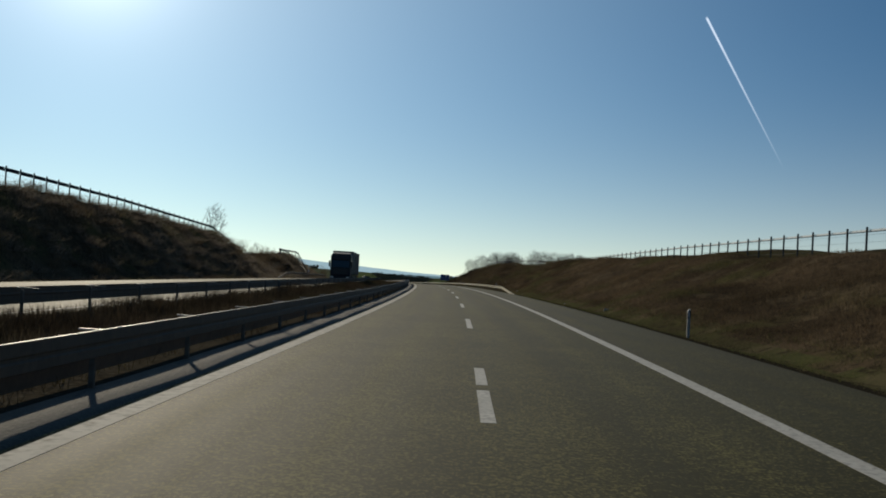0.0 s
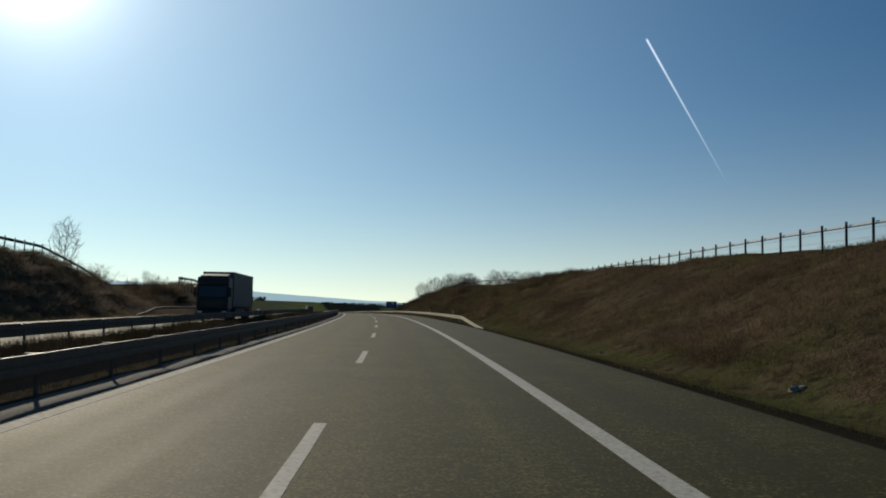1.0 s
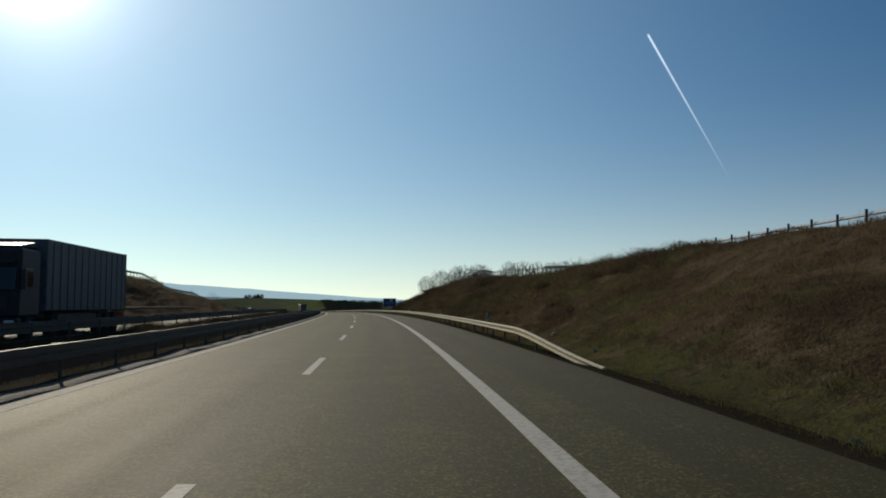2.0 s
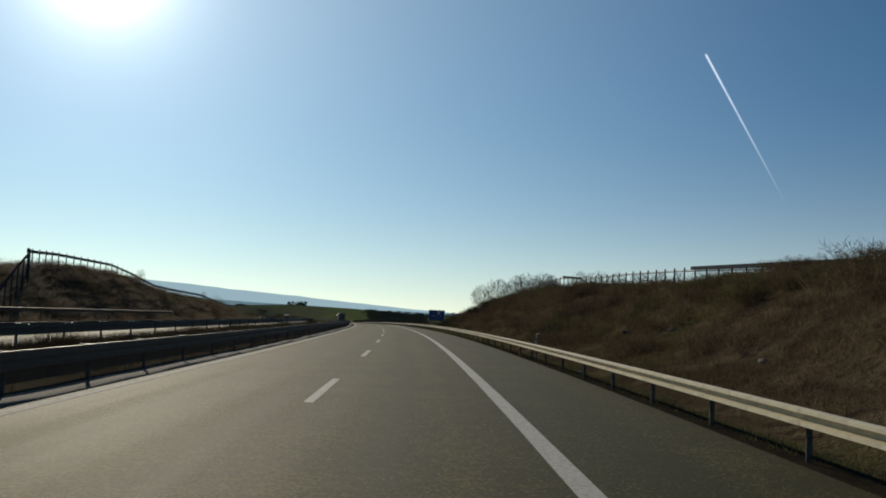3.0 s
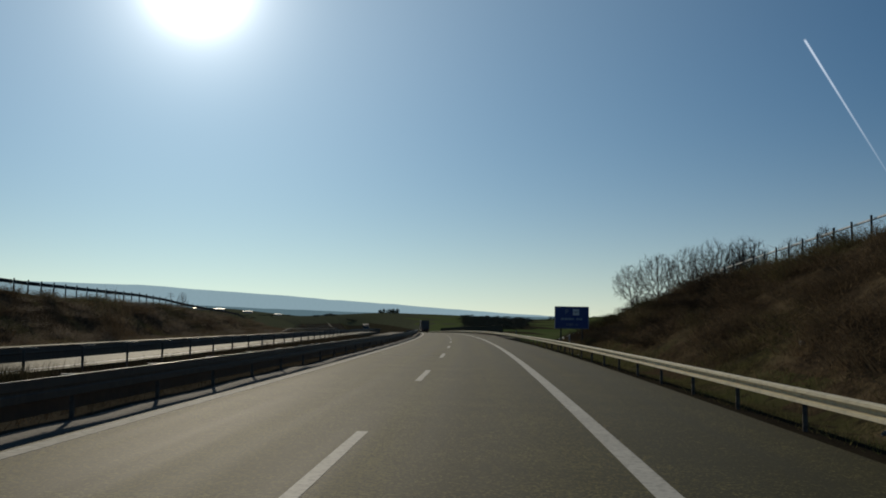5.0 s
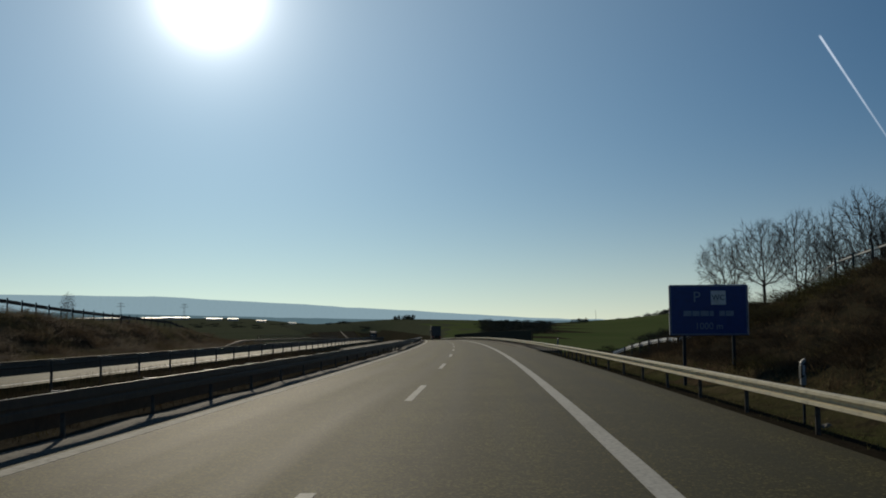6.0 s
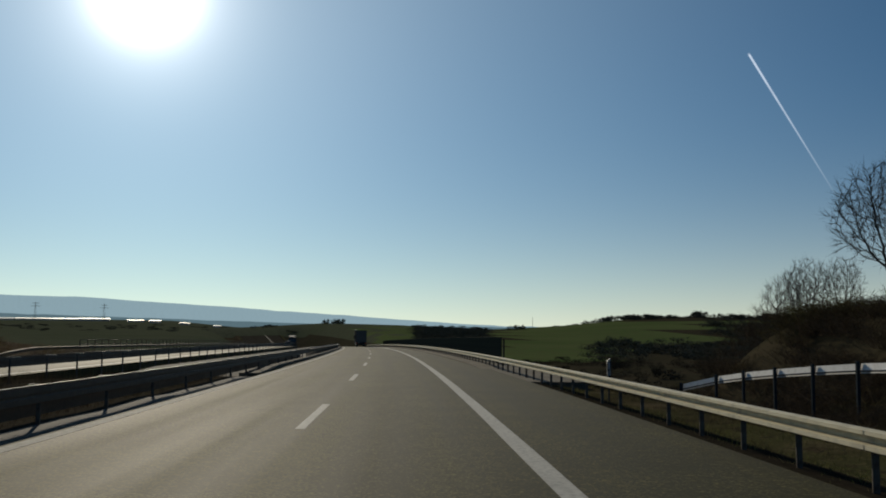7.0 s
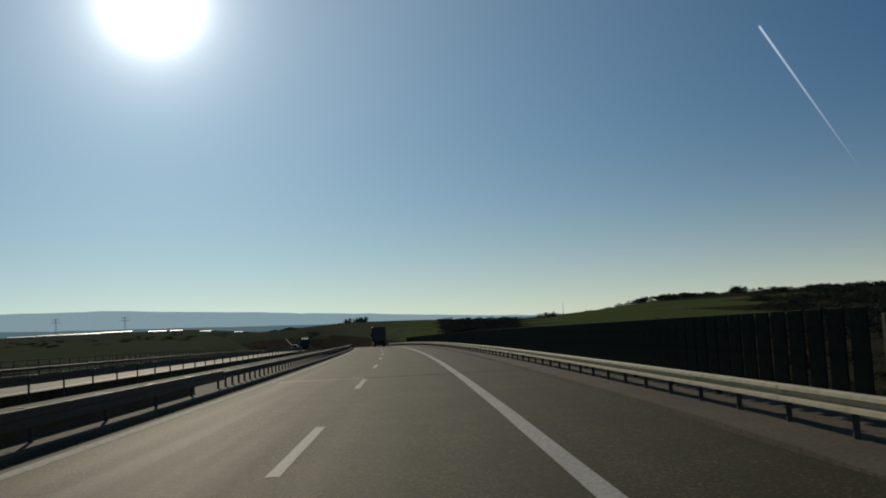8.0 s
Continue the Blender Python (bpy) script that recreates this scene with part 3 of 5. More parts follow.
marking("edge_line", -150, 950, -11.75, -11.55, opposite_road, median_shift)
marking("edge_line", -150, 950, -19.3, -19.05, opposite_road, median_shift)
for i in range(-4, 36):
    marking("lane_dash", i * DASH + 7, i * DASH + 7 + DASH / 3, -15.0, -14.85, opposite_road, median_shift)
# sawn joints across the carriageway at the bridge ends, with pale sealing
JOINT = mat("joint_seal", (0.30, 0.29, 0.26), (0.22, 0.21, 0.19), None, 1, 14, 0.6, 0.2)
for s in (226.2,):
    v, f = sweep([[P(s, -3.5, 0.001), P(s, -3.5, 0.006), P(s + 0.10, -3.5, 0.006), P(s + 0.1, -3.5, 0.001)], [P(s, -0.2, 0.001), P(s, -0.2, 0.006), P(s + 0.10, -0.2, 0.006), P(s + 0.1, -0.2, 0.001)]])
    obj("expansion_joint", v, f, JOINT, road)
JOINT_DARK = mat("joint_rubber", (0.02, 0.02, 0.019), (0.03, 0.029, 0.027), None, 1, 14, 0.9, 0.2, spec=0.05)
for name, material, u0, u1 in (("expansion_joint", JOINT, -3.5, -0.1), ("expansion_joint", JOINT_DARK, 0.1, 6.0)):
    v, f = sweep([[P(333.6, u, 0.001), P(333.6, u, 0.004), P(333.8, u, 0.004), P(333.8, u, 0.001)] for u in (u0, u1)])
    obj(name, v, f, material, road)

# ---------------------------------------------------------------- guardrails
def w_beam(length, turned=1):
    """A pressed steel beam of W section; local y along it, its face towards -x times turned."""
    prof = [(0.00, 0.157), (-0.05, 0.152), (-0.092, 0.135), (-0.092, 0.075), (0.03, 0.052), (0.03, -0.045), (-0.092, -0.068), (-0.092, -0.132), (-0.05, -0.152), (0.0, -0.157)]
    prof = [(x, z * 0.77) for x, z in prof]
    rows = []
    for y in (0.0, length):
        rows.append([Vector((x * turned, y, z)) for x, z in prof] + [Vector(((x + 0.005) * turned, y, z)) for x, z in reversed(prof)])
    return sweep(rows, True)
def tall_beam(length, turned=1, low=-0.46):
    """The deep dark barrier plank of the median: two folded boards, one over the other."""
    prof = [(-0.04, 0.153), (-0.052, 0.150), (-0.055, 0.02), (-0.035, 0.0), (-0.035, -0.03), (-0.055, -0.05), (-0.055, low + 0.015), (-0.03, low), (0.0, low)]
    rows = [[Vector((x * turned, y, z)) for x, z in prof] + [Vector(((x + 0.006) * turned, y, z)) for x, z in reversed(prof)] for y in (0.0, length)]
    return sweep(rows, True)
def mesh_of(name, vf, material):
    me = bpy.data.meshes.new(name); me.from_pydata(vf[0], [], vf[1]); me.materials.append(material); me.update()
    return me
def sigma_post(h, material):
    bm = bmesh.new()
    box(bm, -0.034, 0.034, -0.026, 0.026, -0.4, h, 0.006)
    box(bm, -0.041, -0.031, -0.010, 0.010, -0.4, h - 0.02)
    return data_of("post", bm, material)
BAY = 3.822

def guardrail(label, s0, s1, u, turned, material, post_gap, top=0.75, lap=True, arm=0.0, post_u=0.0, shift=None, group="", post_material=None, tall=False, base=0.0, ramp=0.0, low=-0.46):
    top += base
    def sink(s):
        return -0.75 * (1 - smooth(s0, s0 + ramp, s)) if ramp else 0.0
    root = thing("guardrail", label, "guardrail", group)
    beam_me = mesh_of("beam", tall_beam(BAY + 0.02, turned, low) if tall else w_beam(BAY + 0.02, turned), material)
    post_me = sigma_post(top - base - 0.06, post_material or POSTS)
    arm_me = None
    if arm:
        bm = bmesh.new(); box(bm, min(0, arm), max(0, arm), -0.022, 0.022, -0.010, 0.010, 0.003)
        arm_me = data_of("spacer", bm, GLINT_STEEL)
    lap_v, lap_f = w_beam(0.34, turned)
    bolt_me = mesh_of("splice", ([p + Vector((-0.006 * turned, -0.17, 0)) for p in lap_v], lap_f), material)
    d = (lambda s: shift(s)) if shift else (lambda s: 0.0)
    n = int((s1 - s0) / BAY)
    for i in range(n):
        s = s0 + i * BAY
        a, b = P(s, u + d(s), top - 0.155 + sink(s)), P(s + BAY, u + d(s + BAY), top - 0.155 + sink(s + BAY))
        q = (b - a).normalized()
        m = Matrix.Translation(a) @ Matrix.Rotation(math.atan2(-q.x, q.y), 4, "Z") @ Matrix.Rotation(math.asin(q.z), 4, "X")
        twin("beam", beam_me, m, root)
        if lap and i < 60: twin("splice", bolt_me, m, root)
    k = int((s1 - s0) / post_gap)
    for i in range(min(k, 300)):
        s = s0 + i * post_gap
        twin("post", post_me, F(s, u + d(s) + post_u, base + sink(s)), root)
        if arm: twin("spacer", arm_me, F(s, u + d(s), top - 0.02), root)
    return root

# right-hand guardrail: its ramped start, then the long run
RS = 101.2
rail_right = guardrail("pale galvanised W-beam guardrail along the hard shoulder", RS, RS + BAY * 42, 6.74, 1, ZINC, BAY, 0.665, post_u=0.12)
rail_bridge = guardrail("galvanised guardrail on close posts along the bridge", RS + BAY * 42, 560, 6.74, 1, ZINC, BAY / 2, 0.665, post_u=0.12)
def ramp_start(root):
    """The end that dives into the verge, turned outward."""
    rows = []
    v0, _ = w_beam(1.0, 1)
    prof = v0[:len(v0) // 2]
    n = 14
    for i in range(n + 1):
        t = i / n
        s = RS - 12.0 + 12.0 * t
        z = -0.20 + (0.51 + 0.20) * smooth(-0.25, 1.05, t)
        u = 6.74 + 0.45 * (1 - t) ** 2
        rows.append([P(s, u + p.x, z + p.z * (0.75 + 0.25 * t)) for p in prof])
    v, f = sweep(rows, True)
    obj("ramp_beam", v, f, ZINC, root, "beam end sloping down into the verge")
    pm = sigma_post(0.45, POSTS)
    for s, h in ((RS - 3.6, 0.30), (RS - 7.2, 0.05)):
        twin("post", pm, F(s, 6.86 + 0.45 * ((RS - s) / 12) ** 2, h - 0.42), root)
ramp_start(rail_right)

# median: two rows of weathered rail in the shaded colour, each with its cross arms
rail_median_near = guardrail("deep dark steel barrier beside the fast lane", -60, 333.0, -4.63, -1, ZINC_SHADED, BAY, 0.68, lap=False, arm=-0.34, post_u=-0.14, group="median guardrails", tall=True, low=-0.165)
rail_median_bridge = guardrail("dark open guardrail on close posts along the bridge median", 329.83, 500, -4.63, -1, ZINC_SHADED, BAY / 3, 0.68, lap=False, arm=-0.42, post_u=-0.14, group="median guardrails")
rail_median_far = guardrail("weathered steel guardrail in a dark shaded colour across the median", -20, 480, -10.35, 1, ZINC_SHADED, BAY, 0.75, lap=False, arm=0.5, post_u=0.12, shift=median_shift, group="median guardrails", tall=True, low=-0.24)
rail_opposite = guardrail("galvanised guardrail beyond the opposite carriageway", 317, 560, -22.75, -1, ZINC_SHADED, BAY, 0.80, lap=False, post_u=-0.1, shift=median_shift, base=-0.15, ramp=16.0)
rail_opposite_bank = guardrail("dark guardrail at the foot of the far bank", 118, 209, -22.9, -1, ZINC_SHADED, BAY, 0.80, lap=False, post_u=-0.1, shift=median_shift, base=0.13, ramp=10.0)
def shade_plank():
    """A plank added low behind the median barrier's posts, to darken the gap and shape its light."""
    rows = []
    for i in range(137):
        s = -60 + i * 2.85
        rows.append([P(s, -5.09, 0.07), P(s, -5.06, 0.06), P(s, -5.04, 0.07), P(s, -5.04, 0.40), P(s, -5.06, 0.42), P(s, -5.09, 0.42)])
    v, f = sweep(rows, True)
    obj("gap_blind", v, f, ZINC_SHADED, rail_median_near, "added dark plank behind the posts, shading the gap")
shade_plank()
def top_edge(root, s0, s1, u, z, shift=None):
    """An added bright strip on the folded upper edge of a rail, imitating its glint."""
    rows = []
    n = int((s1 - s0) / BAY)
    for i in range(n + 1):
        s = s0 + BAY * i; d = shift(s) if shift else 0.0
        rows.append([P(s, u + d, z), P(s, u + d + 0.016, z), P(s, u + d + 0.016, z + 0.006), P(s, u + d, z + 0.006)])
    v, f = sweep(rows, True)
    obj("top_edge", v, f, GLINT_STEEL, root, "bright strip imitating a glint on the upper edge")
top_edge(rail_median_near, -60, 330, -4.592, 0.681)
top_edge(rail_opposite_bank, 130, 209, -22.91, 0.912, median_shift)

# ---------------------------------------------------------------- wildlife fence with its sheet-metal top
def fence(label, path, gap, height_m, lean, sheet_to, group, mesh_wires=True, board_from=1e9, strip=None):
    """Posts along a line of (s, u, top), wires between them and an overhanging strip of sheet at the top of every bay."""
    root = thing("wildlife_fence", label, "fence", group)
    pts = [P(s, u, z) for s, u, z in path]
    L = [0.0]
    for a, b in zip(pts, pts[1:]): L.append(L[-1] + (b - a).length)
    def at(d):
        return Vector([float(np.interp(d, L, [p[k] for p in pts])) for k in range(3)])
    n = int(L[-1] / gap)
    post_me = data_of("post", boxed(-0.045, 0.045, -0.045, 0.045, -height_m - 1.1, 0.06, bevel=0.008), FENCE_DARK)
    tops = [at(i * gap) for i in range(n + 1)]
    wv, wf, rv, rf = [], [], [], []
    for i, t in enumerate(tops):
        q = (tops[min(i + 1, n)] - tops[max(i - 1, 0)])
        a = math.atan2(-q.x, q.y)
        twin("post", post_me, Matrix.Translation(t) @ Matrix.Rotation(a + rng.uniform(-.05, .05), 4, "Z") @ Matrix.Rotation(rng.uniform(-.015, .015), 4, "Y"), root)
        if i == n: break
        b = tops[i + 1]
        side = Vector((q.y, -q.x, 0)).normalized() * lean
        up = Vector((0, 0, 1))
        if sheet_to(i * gap / max(L[-1], 1)):
            lo, hi = (-0.27, 0.0) if board_from < i * gap else ((-0.34, -0.06) if strip else (-0.19, -0.07))
            c = [t + side * 0.06 + up * lo, b + side * 0.06 + up * lo, b + side * 0.09 + up * hi, t + side * 0.09 + up * hi]
            c = [p + (b - t).normalized() * (0.03 if k in (0, 3) else -0.03) for k, p in enumerate(c)]
            th = side * 0.004 + up * -0.003
            v = c + [p + th for p in c]
            obj("sheet", v, [(0, 1, 2, 3), (7, 6, 5, 4), (0, 4, 5, 1), (1, 5, 6, 2), (2, 6, 7, 3), (3, 7, 4, 0)], BOARD if board_from < i * gap else (strip or SHEET), root)
        for h in (-0.36, -0.75, -1.15):
            if -h < height_m and i * gap < board_from: tube(wv, wf, t + up * h, b + up * h, 0.006, 0.006, 3)
        if mesh_wires:
            for k in range(1, int(gap / 0.45)):
                p = t.lerp(b, k * 0.45 / gap)
                tube(wv, wf, p + up * -0.34, p + up * -height_m, 0.0025, 0.0025, 3)
        tube(rv, rf, t + up * -0.21, b + up * -0.21, 0.024, 0.024, 4)
    obj("top_tube", rv, rf, FENCE_DARK, root, "dark top tube")
    obj("wire_mesh", wv, wf, WIRE, root)
    return root
FENCE_R = [(-60, 21, 4.95), (35, 21, 5.2), (75, 21, 5.45), (100, 21, 5.4), (122, 21, 5.4), (146, 21, 4.9), (164, 21, 5.65), (169, 21, 5.85), (182, 21, 6.25), (200, 21, 6.6), (211, 21, 7.2), (224, 21, 7.25), (243, 21, 6.65), (257, 21, 6.1), (270, 21, 5.3), (275, 21, 4.3), (279, 20, 3.05), (278.8, 18, 2.3), (278.2, 16, 1.55), (279, 14.7, 1.0), (281.8, 14.5, 1.05), (285.1, 14.3, 0.9), (287.8, 14.0, 0.7), (290.6, 13.8, 0.48), (293.5, 13.6, 0.18), (295.7, 12.9, -0.25), (297.2, 12.3, -0.7)]
fence_right = fence("wildlife fence on dark posts with pale netting along its top", FENCE_R, 2.3, 1.25, 1, lambda t: True, "wildlife fences", mesh_wires=False, board_from=345)
# left fences get dark top sheets: their backlit shade put into the colour
FENCE_L1 = [(-40, -33, 7.3), (55, -33, 7.6), (80, -33, 7.45), (121, -33, 6.9), (134, -33, 5.4), (142, -32.5, 3.9), (150, -31, 2.4)]
fence_left = fence("wildlife fence with mesh and top sheet along the dark bank", FENCE_L1, 2.3, 1.3, -1, lambda t: True, "wildlife fences", strip=FENCE_DARK)
FENCE_L2 = [(161, -23.4, 1.3), (165, -24.4, 2.5), (170, -25.6, 3.9), (175, -26.8, 5.15), (180, -29, 5.5), (188, -32, 5.9), (198, -33, 6.25), (217, -33, 6.3), (228, -33, 5.6), (240, -33, 4.6), (252, -33, 4.4), (278, -33, 4.3), (287, -33, 4.1), (295, -33, 3.75), (304, -33, 3.5), (315, -33, 3.25), (327, -33, 2.95), (336, -33, 2.0), (342, -33, 1.2)]
fence_left_far = fence("wildlife fence stepping up from the gap and along the bank", FENCE_L2, 2.3, 1.3, -1, lambda t: True, "wildlife fences", strip=FENCE_DARK)
# the dark closing beams over two stretches of the right-hand fence
for sa, za, sb, zb_ in ((143.5, 4.84, 166.0, 5.72), (201.6, 6.55, 211.2, 7.18)):
    root = thing("fence_beam", "dark blue-green beam closing the top of a fence stretch", "beam", "fence beams")
    a, b = P(sa, 20.9, za), P(sb, 20.9, zb_)
    q = (b - a)
    bm = boxed(-0.05, 0.05, 0, q.length, -0.11, 0.13, bevel=0.01)
    ob = part("beam", bm, FENCE_DARK, root)
    ob.matrix_basis = Matrix.Translation(a) @ Matrix.Rotation(math.atan2(-q.x, q.y), 4, "Z") @ Matrix.Rotation(math.asin(q.z / q.length), 4, "X")
# reflective boards at the foot of the left fence's end
marker = thing("marker_post", "leaning marker post with white and red boards", "post", m=F(160.6, -23.1, 0.0))
part("pole", boxed(-0.04, 0.04, -0.04, 0.04, -0.9, 1.6, bevel=0.006), FENCE_DARK, marker)
part("white_board", boxed(-0.09, 0.09, -0.075, -0.042, 1.05, 1.55, bevel=0.006), WHITE, marker, "white reflective board")
part("red_board", boxed(-0.09, 0.09, -0.075, -0.042, 0.7, 1.03, bevel=0.006), RED, marker, "red reflective board")

# ---------------------------------------------------------------- marker posts of the road
# white plastic greyed down: the posts' unlit side put into the colour
GREY_WHITE = mat("backlit_plastic", (0.30, 0.30, 0.28), (0.24, 0.24, 0.22), (0.18, 0.17, 0.15), 1.5, 14, 0.6, 0.02)
def delineator(s, u, z=0.0, low=-0.3):
    root = thing("delineator_post", "white plastic roadside delineator with slanted black band", "post", "delineator posts", m=F(s, u, z))
    bm = bmesh.new(); box(bm, -0.045, 0.045, -0.05, 0.05, low, 0.95, 0.015)
    for v in bm.verts:
        if v.co.z > 0.9: v.co.z += 0.05 * v.co.x / 0.06
    part("body", bm, GREY_WHITE, root)
    bm = boxed(-0.050, 0.050, -0.054, 0.054, 0.66, 0.88)
    for v in bm.verts: v.co.z += 0.05 * v.co.x / 0.06
    part("band", bm, BLACK, root, "black plastic band")
    part("reflector", boxed(-0.02, 0.02, -0.060, -0.053, 0.68, 0.86, bevel=0.002), mat("reflector", (0.6, 0.6, 0.62), (0.5, 0.5, 0.52), None, 5, 30, 0.2, 0), root, "small pale reflector")
    if low > 0: part("stake", boxed(-0.02, 0.02, -0.02, 0.02, -0.7, low + 0.02), FENCE_DARK, root, "dark steel stake")
    return root
for s, u in ((21.0, 7.4), (145.3, 7.35), (187.0, 7.35), (237.0, 7.35), (284.1, 7.35), (115.0, 7.35)):
    delineator(s, u, 0.06 if s > 100 else -0.12, 0.5 if s > 100 else -0.3)

# ---------------------------------------------------------------- blue parking sign
def text_mesh(body, size, material, name, parent, m, label=""):
    cu = bpy.data.curves.new(name, "FONT"); cu.body = body; cu.size = size; cu.extrude = 0.003; cu.align_x, cu.align_y = "CENTER", "CENTER"
    tmp = bpy.data.objects.new(name, cu)
    me = bpy.data.meshes.new_from_object(tmp); bpy.data.objects.remove(tmp); bpy.data.curves.remove(cu)
    me.materials.clear(); me.materials.append(material)
    ob = new(name, me); ob.parent = parent; ob.matrix_basis = m @ Matrix.Rotation(math.pi / 2, 4, "X")
    return tagged(ob, label)
def parking_sign():
    root = thing("parking_sign", "blue motorway sign announcing a parking place, on two posts", "sign", m=F(250.8, 9.15, 0.0, radians(-2)))
    W, Z0, Z1 = 1.27, 1.35, 3.02
    part("panel", boxed(-W, W, -0.025, 0.025, Z0, Z1, bevel=0.02), BLUE, root)
    bm = bmesh.new()
    for a in ((-W + .03, W - .03, Z1 - .055, Z1 - .03), (-W + .03, W - .03, Z0 + .03, Z0 + .055), (-W + .03, -W + .055, Z0 + .06, Z1 - .06), (W - .055, W - .03, Z0 + .06, Z1 - .06)):
        box(bm, a[0], a[1], -0.031, -0.026, a[2], a[3])
    part("border", bm, BLUE_PALE, root, "thin pale border")
    bm = bmesh.new()
    box(bm, -W - 0.012, -W - 0.002, -0.035, 0.03, Z0 + 0.02, Z1 - 0.02); box(bm, W + 0.002, W + 0.012, -0.035, 0.03, Z0 + 0.02, Z1 - 0.02)
    part("edge_strip", bm, WHITE, root, "bright folded metal edge")
    text_mesh("P", 0.5, BLUE_PALE, "letter", root, pose(-0.38, -0.028, Z1 - 0.42), "white letter P")
    part("symbol_field", boxed(0.08, 0.56, -0.033, -0.026, Z1 - 0.66, Z1 - 0.20, bevel=0.002), BOARD, root, "white symbol square")
    text_mesh("WC", 0.24, BLACK, "symbol", root, pose(0.32, -0.036, Z1 - 0.43), "dark lettering")
    bm = bmesh.new()
    for x0, x1 in ((-0.82, -0.56), (-0.53, -0.30), (-0.27, 0.0), (0.03, 0.16), (0.34, 0.52), (0.55, 0.80)):
        box(bm, x0, x1, -0.031, -0.026, Z1 - 1.03, Z1 - 0.86)
    part("name_bars", bm, BLUE_PALE, root, "pale lettering bars")
    text_mesh("1000 m", 0.30, BLUE_PALE, "distance", root, pose(0, -0.028, Z0 + 0.30), "white distance lettering")
    for x in (-0.8, 0.8):
        part("post", boxed(x - 0.05, x + 0.05, 0.03, 0.13, -0.6, Z1 - 0.1, bevel=0.008), FENCE_DARK, root)
    for z in (Z0 + 0.3, Z1 - 0.3):
        part("rail", boxed(-W + 0.1, W - 0.1, 0.026, 0.05, z - 0.03, z + 0.03), ZINC, root)
BLUE_PALE = mat("sign_white", (0.26, 0.32, 0.40), (0.22, 0.28, 0.36), None, 2, 12, 0.4, 0)
parking_sign()

# ---------------------------------------------------------------- slat screen on the bridge edge
def slat_screen():
    root = thing("slat_screen", "dark green vertical slat screen along the bridge edge", "screen")
    bm = bmesh.new(); box(bm, -0.02, 0.02, -0.15, 0.15, 0.0, 1.24, 0.006)
    slat = data_of("slat", bm, SLAT)
    foot = data_of("foot", boxed(-0.20, 0.0, -0.18, 0.18, 0.0, 0.035, bevel=0.006), ZINC)
    s, i = 310.4, 0
    while s < 500 and i < 290:
        twin("slat", slat, F(s + 0.3, 7.6, 0.38, radians(20)), root)
        if i < 60: twin("foot", foot, F(s + 0.3, 7.5, 0.40), root, "pale metal foot bracket")
        s += 0.66; i += 1
    rows = []
    for k in range(int((s - 310.0) / 3) + 1):
        a = 310.0 + 3 * k
        rows.append([P(a, 7.54, 0.28), P(a, 7.68, 0.28), P(a, 7.68, 0.38), P(a, 7.54, 0.38)])
    v, f = sweep(rows, True)
    obj("bottom_rail", v, f, SLAT, root)
    pm = data_of("post", boxed(-0.05, 0.05, -0.05, 0.05, -0.2, 1.52, bevel=0.008), SLAT)
    for k in range(60):
        twin("post", pm, F(310.2 + 3.3 * k, 7.72, 0.0), root)
slat_screen()
def bridge_railing():
    root = thing("bridge_railing", "steel bridge railing beyond the opposite carriageway", "railing")
    v, f = [], []
    pm = data_of("post", boxed(-0.035, 0.035, -0.035, 0.035, -0.1, 1.12, bevel=0.006), ZINC_SHADED)
    for k in range(60):
        twin("post", pm, F(346 + 2.4 * k, -23.6 + median_shift(346 + 2.4 * k), 0.0), root)
    for z, name in ((1.14, "handrail"), (0.75, "rail"), (0.4, "rail")):
        rows = []
        for k in range(49):
            a = 346 + 3 * k; d = median_shift(a) - 23.6
            rows.append([P(a, d - .03, z - .03), P(a, d + .03, z - .03), P(a, d + .03, z + .03), P(a, d - .03, z + .03)])
        vv, ff = sweep(rows, True); obj(name, vv, ff, ZINC_SHADED, root)
    return root
bridge_railing()

# ---------------------------------------------------------------- lorries and cars, seen far off
def wheel(name, parent, x, y, r, w, hub):
    bm = bmesh.new()
    bmesh.ops.create_cone(bm, cap_ends=True, segments=20, radius1=r, radius2=r, depth=w, matrix=Matrix.Translation((x, y, r)) @ Matrix.Rotation(math.pi / 2, 4, "Y"))
    bmesh.ops.bevel(bm, geom=[e for e in bm.edges if e.calc_length() < r * 0.5], offset=0.03, segments=2, affect="EDGES")
    t = part(name, bm, RUBBER, parent, "black tyre")
    bm = bmesh.new()
    bmesh.ops.create_cone(bm, cap_ends=True, segments=14, radius1=r * 0.30, radius2=r * 0.45, depth=w + 0.03, matrix=Matrix.Translation((x, y, r)) @ Matrix.Rotation(math.pi / 2, 4, "Y"))
    part("rim", bm, hub, t, "steel rim")
